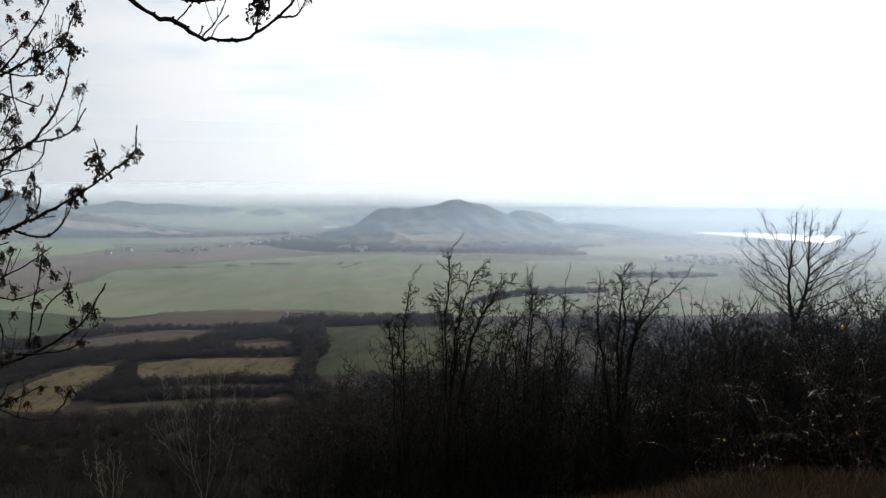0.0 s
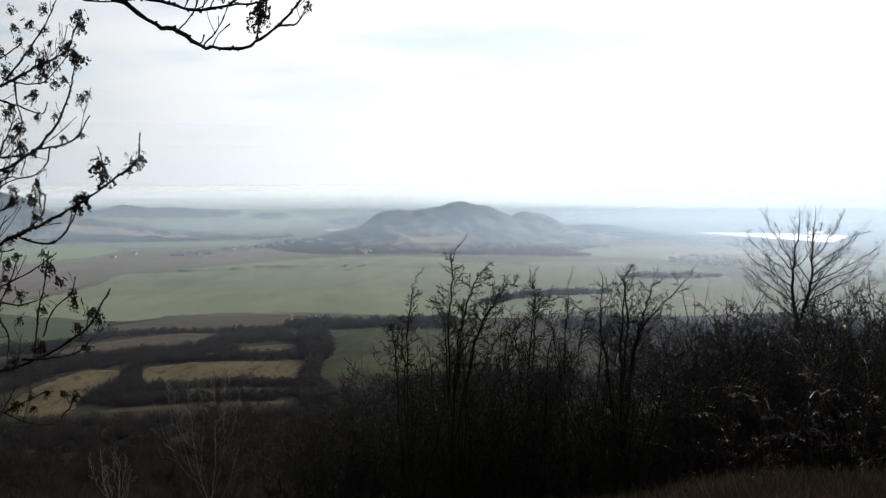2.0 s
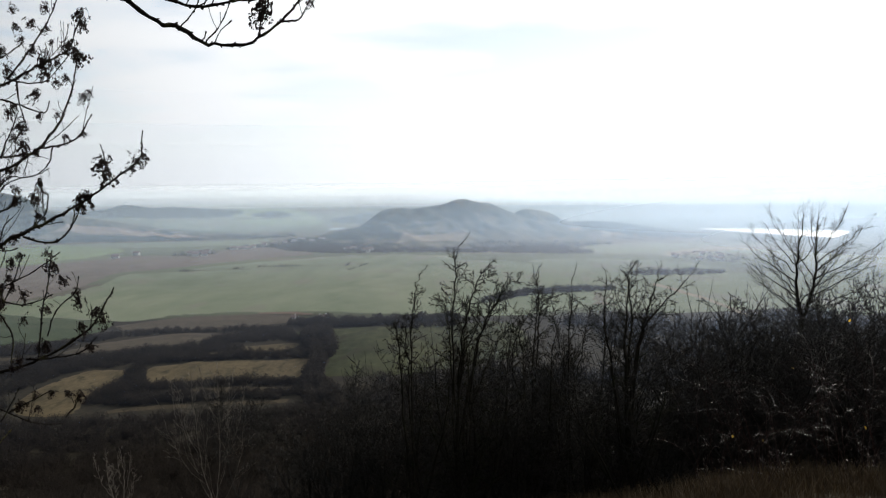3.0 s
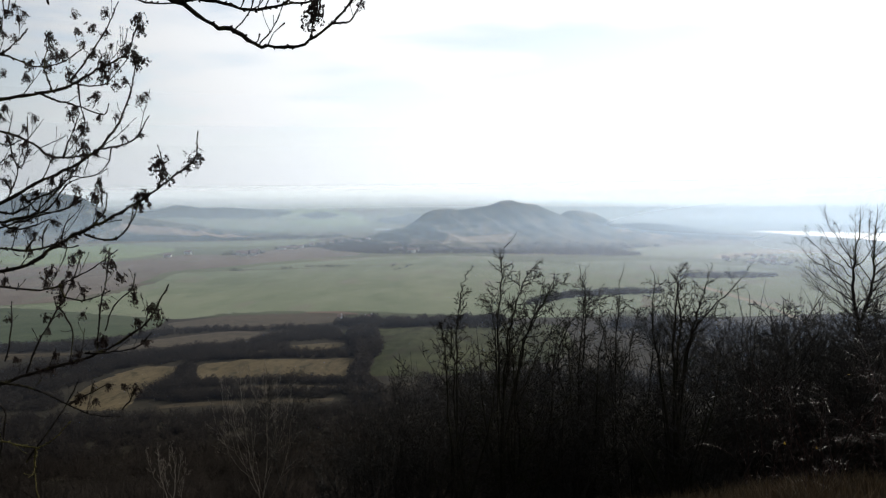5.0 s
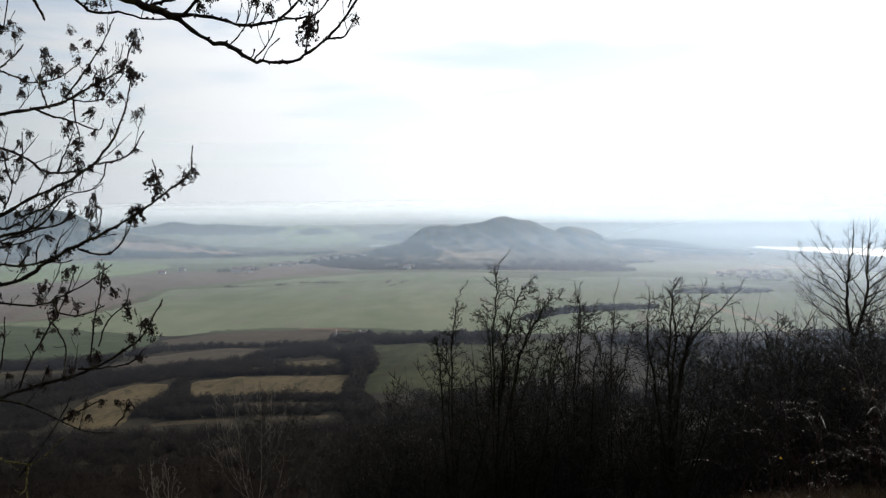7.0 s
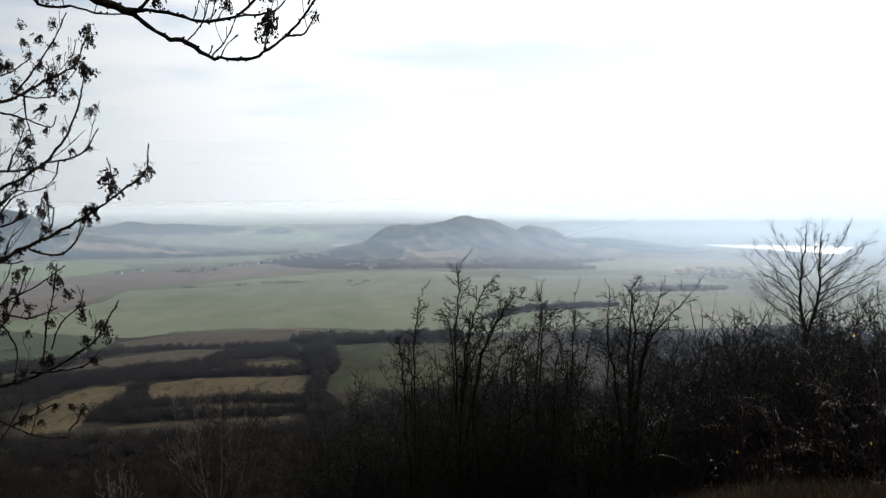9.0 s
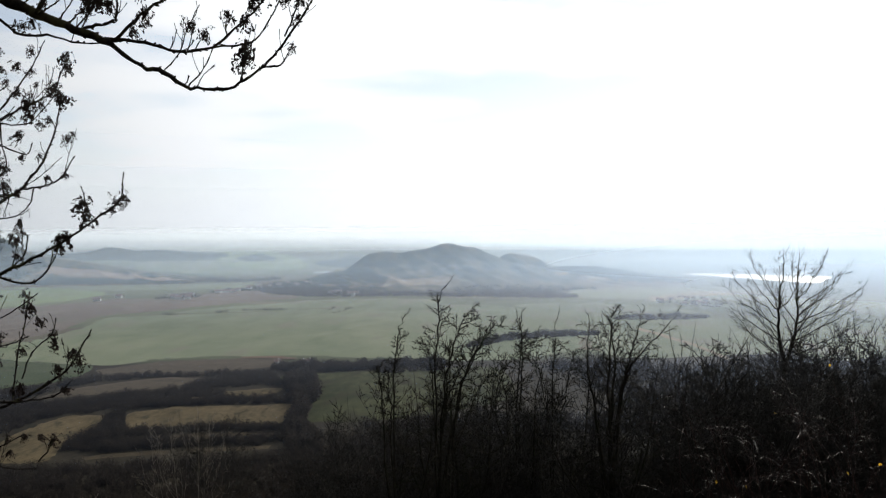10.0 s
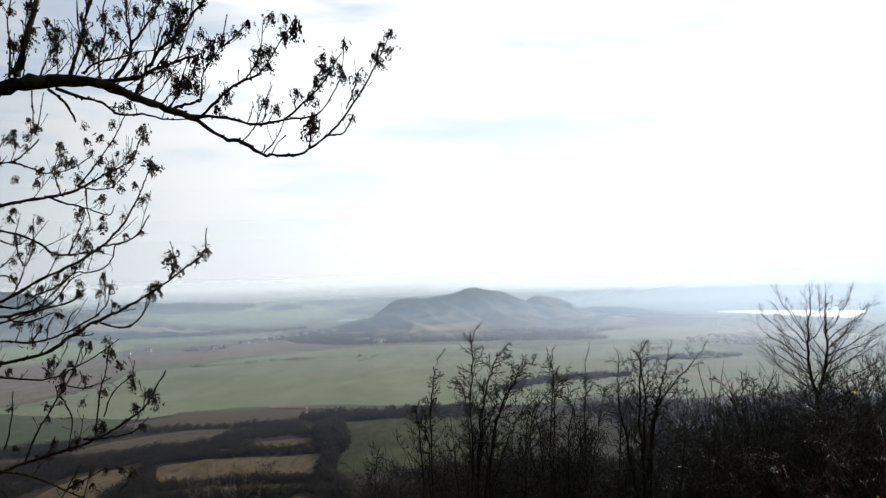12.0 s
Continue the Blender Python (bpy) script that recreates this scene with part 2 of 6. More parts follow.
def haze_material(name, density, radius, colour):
    """Haze painted on a see-through shell that scatters some light: thin at the ground's contact, ending at the haze
    layer's top, and denser to the right, on the sun's side."""
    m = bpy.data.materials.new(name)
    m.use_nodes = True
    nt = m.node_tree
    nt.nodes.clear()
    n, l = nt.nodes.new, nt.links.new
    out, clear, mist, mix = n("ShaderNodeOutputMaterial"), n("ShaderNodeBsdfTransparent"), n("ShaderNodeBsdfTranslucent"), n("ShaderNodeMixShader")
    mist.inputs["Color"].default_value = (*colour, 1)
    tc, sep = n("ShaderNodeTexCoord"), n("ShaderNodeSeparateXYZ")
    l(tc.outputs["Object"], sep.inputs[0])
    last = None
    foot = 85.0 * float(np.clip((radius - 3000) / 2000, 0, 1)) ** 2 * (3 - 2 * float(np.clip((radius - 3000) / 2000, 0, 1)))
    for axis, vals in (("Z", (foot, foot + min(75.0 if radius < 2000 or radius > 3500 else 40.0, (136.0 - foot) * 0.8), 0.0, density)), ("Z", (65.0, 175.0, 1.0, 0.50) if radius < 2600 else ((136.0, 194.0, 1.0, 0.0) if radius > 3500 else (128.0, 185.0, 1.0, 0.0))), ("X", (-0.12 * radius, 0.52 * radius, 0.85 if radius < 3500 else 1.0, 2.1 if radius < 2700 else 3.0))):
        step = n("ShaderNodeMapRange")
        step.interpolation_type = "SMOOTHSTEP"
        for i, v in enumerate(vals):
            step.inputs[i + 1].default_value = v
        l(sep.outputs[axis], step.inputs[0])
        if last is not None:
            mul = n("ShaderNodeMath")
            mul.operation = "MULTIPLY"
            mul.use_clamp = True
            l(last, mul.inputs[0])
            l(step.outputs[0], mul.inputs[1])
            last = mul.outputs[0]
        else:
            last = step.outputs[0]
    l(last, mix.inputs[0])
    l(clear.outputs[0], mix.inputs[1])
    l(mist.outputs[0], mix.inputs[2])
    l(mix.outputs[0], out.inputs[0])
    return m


# ---- helpers for meshes ----
def mesh_object(name, verts, faces, mat, parent=None, label="", smooth=False):
    me = bpy.data.meshes.new(name)
    me.from_pydata(verts, [], faces)
    if smooth:
        me.polygons.foreach_set("use_smooth", [True] * len(me.polygons))
    me.materials.append(mat)
    me.update()
    ob = new(name, me)
    if parent is not None:
        ob.parent = parent
    if label:
        tagged(ob, label)
    return ob


def empty(name, place, label, category, group="", kind=""):
    ob = new(name)
    ob.location = place
    return tagged(ob, label, category, group, kind)


def smooth01(t):
    t = np.clip(t, 0, 1)
    return t * t * (3 - 2 * t)


def waves(x, y, size, seed):
    """Cheap smooth unevenness between -1 and 1."""
    r = np.random.RandomState(seed)
    s = 0
    for k in range(5):
        a, p, q = r.uniform(0, 6.283), r.uniform(0, 6.283), r.uniform(0.6, 1.9)
        s = s + np.sin((x * math.cos(a) + y * math.sin(a)) * 6.283 / (size * q) + p)
    return s / 5


PLAIN = -150.0
SLOPE_Y = [-400, -150, -60, -10, 0, 6, 12, 40, 100, 200, 300, 400, 520, 900]
SLOPE_Z = [120, 78, 36, 5.5, 0, -1.3, -3.6, -17, -45, -88, -122, -142, -149.5, -150]


def terrain(x, y):
    """Height of the ground: the viewpoint's hillside, the flat plain and an added rise that stands in for the plain's
    far reach up to the horizon.
    """
    x, y = np.asarray(x, float), np.asarray(y, float)
    r = np.hypot(x, y)
    s = y + 0.0004 * x * x - 0.10 * x * (x < 0) * 0
    z = np.interp(s, SLOPE_Y, SLOPE_Z)
    far = smooth01((r - 3000) / 2000)
    fade = smooth01((r - 8) / 40)
    z = z + waves(x, y, 60, 3) * 1.3 * fade * (r < 1e9) * (1 - smooth01((r - 250) / 200))
    z = z + waves(x, y, 420, 8) * 0.5 * smooth01((r - 450) / 400)
    z = z + waves(x, y, 3.1, 5) * 0.10 * (1 - smooth01((r - 30) / 60))
    z = z + 0.42 * smooth01((x - 0.8) / 3) * np.exp(-((y - 7.5) / 3.2) ** 2)
    z = np.where(r > 2500, np.maximum(z, PLAIN), z)
    z = z + far * (132.5 + 0.15 * waves(x, y, 900, 12))
    return z


def build_ground():
    ang = np.concatenate([np.linspace(-60, 60, 161), np.linspace(60, 300, 81)[1:-1]])
    rad = np.concatenate([[0.6, 1.2], np.geomspace(2, 4960, 170)])
    a, r = np.meshgrid(np.radians(ang), rad)
    x, y = r * np.sin(a), r * np.cos(a)
    z = terrain(x, y)
    nr, na = x.shape
    verts = list(zip(x.ravel().tolist(), y.ravel().tolist(), z.ravel().tolist()))
    faces = []
    for i in range(nr - 1):
        for j in range(na):
            k = (j + 1) % na
            faces.append((i * na + j, i * na + k, (i + 1) * na + k, (i + 1) * na + j))
    verts.append((0, 0, float(terrain(0, 0))))
    for j in range(na):
        faces.append((len(verts) - 1, (j + 1) % na, j))
    ob = mesh_object("ground", verts, faces, M_GROUND, smooth=True)
    return tagged(ob, "brown winter hillside and wide flat plain below it", "ground", kind="structure")


ground = build_ground()


def field(name, corners, mat, label, category, lift=0.5, n=28):
    """A field as a four-sided patch that follows the ground, with slightly uneven borders."""
    c = [np.array(p, float) for p in corners]
    u, v = np.meshgrid(np.linspace(0, 1, n), np.linspace(0, 1, n))
    x = (1 - v) * ((1 - u) * c[0][0] + u * c[1][0]) + v * ((1 - u) * c[3][0] + u * c[2][0])
    y = (1 - v) * ((1 - u) * c[0][1] + u * c[1][1]) + v * ((1 - u) * c[3][1] + u * c[2][1])
    size = max(np.ptp(x), np.ptp(y))
    x = x + waves(x, y, size * 0.3, 21) * size * 0.02
    y = y + waves(x, y, size * 0.3, 22) * size * 0.045
    z = terrain(x, y) + lift
    for rim in (z[0], z[-1], z[:, 0], z[:, -1]):
        rim -= lift + 0.4
    verts = list(zip(x.ravel().tolist(), y.ravel().tolist(), z.ravel().tolist()))
    faces = [(i * n + j, i * n + j + 1, (i + 1) * n + j + 1, (i + 1) * n + j) for i in range(n - 1) for j in range(n - 1)]
    ob = mesh_object(name, verts, faces, mat, smooth=True)
    return tagged(ob, label, category, kind="structure")


def ridged(x, size, seed):
    """Sharp-crested ridges between 0 (gully) and 1 (crest)."""
    r = np.random.RandomState(seed)
    s = 0
    for k in range(3):
        s = s + (1 - np.abs(np.sin(x * math.pi / (size * r.uniform(0.7, 1.5)) + r.uniform(0, 6.283)))) * (0.5, 0.3, 0.2)[k]
    return s


def hill_surface(place, profile, depth, seed, rough, u, v):
    """Points of a hill whose ridge follows profile (metres across, metres high); u runs along it, v from -1 (front) to 1 (back).
    The front is steep at the top and runs out into a gentle apron; its spurs swing to the right as they descend."""
    px, pz = [p[0] for p in profile], [p[1] for p in profile]
    low = np.clip(-v, 0, 1)
    skew = u - low * depth * 0.28
    ridge = sum(w * np.interp(skew + o, px, pz) for o, w in ((-6, 0.2), (0, 0.6), (6, 0.2)))
    wide = v * depth * (0.55 + 0.45 * np.interp(u, px, pz) / max(pz))
    across = np.where(v < 0, (1 - low) ** 1.75 * (1 - smooth01((low - 0.75) / 0.25)), 1 - smooth01(v))
    slope = np.clip(low * 5, 0, 1) * (1 - low) ** 0.8
    line = u - low * depth * 0.5 + waves(u, wide, 140, seed + 2) * 14
    z = ridge * across
    z = z + (ridged(line, 95, seed) - 0.45) * rough * 2.8 * slope + (ridged(line, 38, seed + 1) - 0.45) * rough * 0.9 * slope
    z = z + waves(u, wide, 60, seed + 4) * rough * 0.5 * slope + 0.16 * rough * waves(u, wide, 28, seed + 3) * across
    fade = np.minimum(1, np.minimum(u - px[0], px[-1] - u) / (px[-1] - px[0]) * 6)
    z = z * np.clip(fade, 0, 1)
    x, y = u + place[0], wide + place[1]
    edge = np.minimum(1, np.minimum(1 - np.abs(v), np.minimum(u - px[0], px[-1] - u) / (px[-1] - px[0]) * 2) * 8)
    return x, y, terrain(x, y) + z - 4 * (1 - edge)


def sheet(name, x, y, z, mat):
    r, c = x.shape
    verts = list(zip(x.ravel().tolist(), y.ravel().tolist(), z.ravel().tolist()))
    faces = [(i * c + j, i * c + j + 1, (i + 1) * c + j + 1, (i + 1) * c + j) for i in range(r - 1) for j in range(c - 1)]
    return mesh_object(name, verts, faces, mat, smooth=True)


def hill(name, place, profile, depth, mat, label, seed, rough=4.0):
    u, v = np.meshgrid(np.linspace(profile[0][0], profile[-1][0], 260), np.linspace(-1, 1, 110))
    ob = sheet(name, *hill_surface(place, profile, depth, seed, rough, u, v), mat)
    tagged(ob, label, "hill")
    return place, profile, depth, seed, rough


def hill_patch(name, shape, us, vs, mat, label):
    """A meadow lying on a hill."""
    u, v = np.meshgrid(np.linspace(*us, 26), np.linspace(*vs, 16))
    u = u + waves(u, v * 300, 60, 71) * (us[1] - us[0]) * 0.05 + (v - vs[0]) / (vs[1] - vs[0]) * (us[1] - us[0]) * 0.15
    v = v + waves(u, v * 300, 70, 72) * (vs[1] - vs[0]) * 0.12
    x, y, z = hill_surface(*shape, u, v)
    ob = sheet(name, x, y, z + 1.0, mat)
    return tagged(ob, label, "meadow", kind="structure")


def hill_spots(shape, us, vs, count, w, h, seed):
    r = np.random.RandomState(seed)
    u, v = r.uniform(*us, count), r.uniform(*vs, count)
    x, y, z = hill_surface(*shape, u, v)
    s = r.uniform(0.6, 1.3, count)
    return [(a, b, w * k, h * k, c) for a, b, c, k in zip(x.tolist(), y.tolist(), z.tolist(), s.tolist())]


def inside(x, y, poly):
    """Which of the points lie inside the polygon."""
    hit = np.zeros(np.shape(x), bool)
    for (ax, ay), (bx, by) in zip(poly, poly[1:] + poly[:1]):
        if ay != by:
            hit ^= ((ay > y) != (by > y)) & (x < (bx - ax) * (y - ay) / (by - ay) + ax)
    return hit


def rounded(poly, times=2):
    """The polygon with its corners cut off again and again."""
    for _ in range(times):
        out = []
        for (ax, ay), (bx, by) in zip(poly, poly[1:] + poly[:1]):
            out += [(ax * 0.8 + bx * 0.2, ay * 0.8 + by * 0.2), (ax * 0.2 + bx * 0.8, ay * 0.2 + by * 0.8)]
        poly = out
    return poly


def plot(name, poly, mat, label, category, lift=0.8, cell=14.0, rim=-0.4):
    """A field with a rounded outline that follows the ground."""
    line = rounded(poly)
    bm = bmesh.new()
    bm.faces.new([bm.verts.new((px + waves(px, py, 40, 23) * 2.0, py + waves(px, py, 34, 24) * 3.0, 0)) for px, py in line])
    bmesh.ops.triangulate(bm, faces=bm.faces[:])
    for _ in range(6):
        long = [e for e in bm.edges if e.calc_length() > cell and not e.is_boundary]
        if not long:
            break
        bmesh.ops.subdivide_edges(bm, edges=long, cuts=1)
        bmesh.ops.triangulate(bm, faces=[f for f in bm.faces if len(f.verts) > 3])
    for v in bm.verts:
        v.co.z = float(terrain(v.co.x, v.co.y)) + (rim if v.is_boundary else lift)
    bmesh.ops.recalc_face_normals(bm, faces=bm.faces[:])
    me = bpy.data.meshes.new(name)
    bm.to_mesh(me)
    bm.free()
    if me.polygons[0].normal.z < 0:
        me.flip_normals()
    me.polygons.foreach_set("use_smooth", [True] * len(me.polygons))
    me.materials.append(mat)
    return tagged(new(name, me), label, category, kind="structure")


# ---- the plain: fields, lake, hills ----
plot("field", [(248, 1285), (134, 1580), (255, 1621), (415, 1571), (512, 1413), (477, 1290), (660, 1357), (711, 1328), (517, 965), (285, 885), (184, 918)], M_CROP, "green crop field crossed by a dirt track", "field", lift=0.45, cell=40.0)
plot("field", [(-687, 956), (-615, 965), (-519, 918), (-400, 880), (-365, 887), (-337, 916), (-285, 933), (-170, 931), (-57, 909), (75, 887), (194, 970), (262, 1309), (135, 1592), (-40, 1606), (-211, 1545), (-358, 1476), (-475, 1452), (-610, 1399), (-581, 1274), (-577, 1136), (-610, 1009), (-701, 976)], M_CROP, "wide green winter crop field on the plain", "field", lift=0.5, cell=40.0)
plot("field", [(-1170, 1637), (-982, 1549), (-863, 1654), (-809, 1826), (-841, 2006), (-1178, 2262), (-1371, 2168), (-1464, 2051)], M_CROP_FRESH, "fresh green winter crop field on the plain", "field", lift=0.5, cell=40.0)
plot("field", [(-1079, 1509), (-923, 1534), (-809, 1677), (-757, 1806), (-618, 1809), (-500, 2069), (-396, 1941), (-299, 1796), (-409, 1687), (-482, 1588), (-528, 1509), (-625, 1410), (-588, 1291), (-584, 1150), (-616, 1020), (-701, 976)], M_PLOUGH, "purplish brown ploughed field round the farm", "field", lift=0.7, cell=40.0)
plot("field", [(-520, 1445), (-475, 1563), (-351, 1655), (-240, 1760), (21, 1737), (20, 1585), (-218, 1530), (-369, 1460)], M_CROP, "pale green strip field below the long hill", "field", lift=0.6, cell=40.0)
plot("field", [(442, 1672), (530, 1813), (713, 1932), (843, 1864), (748, 1760), (619, 1742), (484, 1616)], M_MEADOW_PALE, "tan stubble field near the lake", "field", lift=0.6, cell=40.0)
plot("field", [(-385, 857), (-361, 880), (-334, 908), (-282, 924), (-177, 927), (-179, 874), (-206, 845), (-239, 824), (-289, 820), (-329, 824), (-355, 817)], M_FALLOW, "grey-brown fallow strip beside a hedgerow", "field", lift=0.8)
plot("field", [(-374, 699), (-364, 748), (-331, 781), (-297, 807), (-274, 814), (-240, 804), (-199, 813), (-213, 797), (-238, 775), (-256, 757), (-274, 743), (-303, 729), (-332, 715)], M_FALLOW, "rounded brown fallow field between scrub", "field", lift=0.9)
plot("field", [(-703, 957), (-662, 972), (-606, 966), (-514, 930), (-448, 902), (-392, 890), (-378, 824), (-389, 788), (-414, 763), (-452, 745), (-505, 733), (-531, 719)], M_CROP_DEEP, "deep green winter crop field below the hillside", "field", lift=1.0)
plot("meadow", [(-203, 732), (-190, 740), (-150, 752), (-144, 727), (-163, 709), (-184, 706), (-199, 711)], M_MEADOW, "small pale dry grass clearing among bushes", "meadow", lift=0.8)
plot("meadow", [(-232, 711), (-217, 724), (-209, 706), (-221, 693)], M_MEADOW, "scrap of pale dry grass in the scrub", "meadow", lift=0.8)
plot("meadow", [(-264, 647), (-244, 660), (-222, 672), (-186, 674), (-155, 675), (-124, 684), (-119, 651), (-117, 614), (-129, 599), (-148, 601), (-176, 602), (-204, 601), (-220, 594), (-235, 590), (-243, 593)], M_MEADOW, "tan dry grass meadow framed by hedges", "meadow", lift=0.8)
plot("meadow", [(-307, 515), (-319, 548), (-322, 574), (-320, 600), (-318, 625), (-306, 640), (-289, 644), (-270, 638), (-266, 604), (-263, 577), (-264, 554), (-261, 532), (-257, 512), (-269, 504), (-287, 503)], M_MEADOW, "tan dry grass meadow on a slope", "meadow", lift=0.8)
plot("meadow", [(-228, 566), (-205, 576), (-179, 582), (-144, 584), (-111, 578), (-109, 567), (-139, 564), (-173, 562), (-207, 556)], M_STRIP, "narrow strip of brown dry grass", "meadow", lift=0.8)
plot("meadow", [(-258, 508), (-247, 519), (-229, 527), (-191, 538), (-151, 542), (-109, 549), (-106, 537), (-139, 529), (-186, 524), (-223, 513), (-244, 504)], M_STRIP, "long strip of brown grass above the wood", "meadow", lift=0.8)
plot("meadow", [(-487, 674), (-473, 686), (-444, 694), (-397, 699), (-393, 682), (-429, 670), (-452, 656), (-464, 642)], M_STRIP, "brown grass bank between dark hedges", "meadow", lift=0.8)
plot("field", [(-142, 823), (-114, 827), (10, 851), (73, 865), (80, 703), (36, 657), (-12, 624), (-57, 608), (-99, 607), (-106, 611), (-111, 666), (-113, 727), (-124, 778)], M_CROP_DARK, "dull green pasture beside a tree belt", "field", lift=0.8)
plot("field", [(-172, 813), (-151, 823), (-142, 807), (-143, 778), (-160, 778)], M_CROP_DARK, "scrap of green pasture in a hedge corner", "field", lift=0.9)
plot("field", [(-237, 936), (-201, 940), (-165, 922), (-167, 914), (-204, 923), (-235, 928)], M_RED_SOIL, "thin strip of bare reddish soil", "field", lift=0.95, rim=0.95)
field("field", [(376, 819), (900, 1000), (1300, 1800), (786, 1725)], M_CROP, "green crop field stretching towards the lake", "field")

field("field", [(-1047, 2014), (-502, 2097), (-488, 2507), (-1191, 2507)], M_CROP, "pale green crop field beside the village", "field", lift=0.4)
field("field", [(-1196, 2778), (-572, 2937), (-672, 3738), (-1350, 3953)], M_CROP, "pale green field far across the plain", "field", lift=0.4)
plot("field", [(-1117, 2986), (-975, 2987), (-770, 2746), (-685, 2473), (-752, 2301), (-878, 2352), (-1010, 2600)], M_CROP_DEEP, "deep green field beyond the farm", "field", lift=1.0, cell=60.0)
plot("field", [(-1083, 3785), (-822, 3887), (-591, 3548), (-499, 3107), (-709, 3125), (-919, 3234)], M_CROP_FRESH, "pale fresh green field far across the plain", "field", lift=1.0, cell=80.0)
field("field", [(-1568, 2034), (-1090, 2097), (-1205, 2538), (-1888, 2602)], M_PLOUGH, "brown field below the wooded hill", "field", lift=0.5)
field("field", [(275, 1725), (772, 1591), (939, 1938), (381, 2097)], M_CROP, "pale green field near the lake", "field", lift=0.3)
field("field", [(835, 2034), (1072, 1920), (1220, 2186), (954, 2283)], M_CROP, "pale green strip beside the lake", "field", lift=0.4)

plot("road", [(314, 1181), (325, 1141), (334, 1069), (345, 1001), (337, 982), (324, 1048), (315, 1116), (305, 1161)], M_MEADOW_PALE, "pale dirt track between fields", "track", lift=1.0, rim=1.0)
plot("road", [(341, 1001), (346, 938), (342, 859), (335, 852), (338, 925), (332, 983)], M_MEADOW_PALE, "pale dirt track between fields", "track", lift=1.0, rim=1.0)


def water(name, corners, label):
    ob = field(name, corners, M_WATER, label, "lake", lift=1.2)
    return ob


water("water", [(832, 2619), (1065, 2118), (1272, 2418), (894, 2687)], "bright lake glittering in the low sun")
water("water", [(-450, 2855), (-387, 2855), (-404, 2980), (-470, 2980)], "small pale pond on the plain")
water("water", [(1189, 2570), (1254, 2570), (1290, 2615), (1225, 2615)], "narrow pale pond beyond the lake")

main_hill = hill("hill", (0, 2300), [(-620, 0), (-431, 11), (-393, 13), (-324, 31), (-273, 37), (-239, 59), (-213, 80), (-187, 90), (-137, 93), (-106, 88), (-77, 94), (-18, 102), (16, 115), (46, 118), (67, 111), (92, 106),
                 (117, 106), (143, 94), (180, 78), (194, 71), (206, 80), (227, 87), (261, 82), (295, 77), (329, 58), (354, 42), (388, 33), (455, 22), (540, 12), (640, 5), (780, 0)], 520, M_HILL,
                 "long scrubby hill with three rounded summits", 31, rough=8)
left_hill = hill("hill", (-1350, 2500), [(-550, 90), (-344, 120), (-283, 145), (-222, 155), (-130, 156), (-60, 141), (-10, 108), (37, 87), (76, 82), (186, 64), (314, 44), (442, 23), (570, 8), (700, 0)], 420, M_HILL,
                 "dark wooded hill with brown lower slopes", 41, rough=5)
hill("hill", (-1300, 3600), [(-660, 0), (-481, 6), (-375, 12), (-228, 36), (-110, 17), (-30, 23), (89, 18), (155, 8), (287, 3), (420, 0)], 300, M_HILL_FAR,
     "low blue wooded ridge far across the plain", 51, rough=2.5)
hill("hill", (-826, 3560), [(-110, 0), (-60, 6), (-24, 15), (0, 18), (22, 15), (50, 6), (110, 0)], 160, M_HILL_FAR, "small rounded hill far across the plain", 52, rough=1)
hill("hill", (-400, 3400), [(-150, 0), (-82, 6), (-31, 18), (19, 28), (56, 26), (94, 18), (169, 4), (230, 0)], 220, M_HILL_FAR, "low wooded rise behind the long hill", 53, rough=2)
hill("hill", (438, 2290), [(-260, 0), (-203, 22), (-147, 35), (-97, 41.5), (-50, 46.6), (0, 47.4), (64, 43), (113, 36), (176, 25), (290, 7), (380, 0)], 170, M_HILL_FAR, "low blue rise beside the long hill", 54, rough=2)
hill_patch("meadow", main_hill, (-145, 25), (-0.65, -0.50), M_BARE, "pale dry grass strip across the hill's flank")
hill_patch("meadow", main_hill, (-300, -170), (-0.86, -0.80), M_BARE, "pale grass patch at the hill's foot")
hill_patch("meadow", main_hill, (60, 190), (-0.66, -0.60), M_HILL_GRASS, "brown grass strip low on the hill")
hill_patch("meadow", main_hill, (250, 420), (-0.52, -0.16), M_HILL_GRASS, "pale grassy spur at the hill's end")
hill_patch("meadow", main_hill, (330, 520), (-0.42, -0.26), M_BARE, "tan grassland low on the hill's sunny end")
hill_patch("meadow", left_hill, (110, 330), (-0.42, -0.20), M_FOX, "reddish brown field on the hill's slope")
hill_patch("meadow", left_hill, (250, 520), (-0.44, -0.26), M_FOX, "reddish brown field at the hill's foot")
hill_patch("meadow", left_hill, (120, 560), (-0.80, -0.50), M_HILL_FAR, "dark wooded band along the hill's foot")


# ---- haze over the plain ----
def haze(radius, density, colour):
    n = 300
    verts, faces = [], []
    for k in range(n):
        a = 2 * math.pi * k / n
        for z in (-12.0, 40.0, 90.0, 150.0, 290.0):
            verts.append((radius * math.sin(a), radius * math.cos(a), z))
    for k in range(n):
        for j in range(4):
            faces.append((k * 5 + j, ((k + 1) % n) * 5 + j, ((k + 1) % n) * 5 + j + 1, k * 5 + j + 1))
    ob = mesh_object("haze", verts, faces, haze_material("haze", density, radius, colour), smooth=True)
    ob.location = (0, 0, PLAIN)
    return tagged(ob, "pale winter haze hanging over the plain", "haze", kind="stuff")


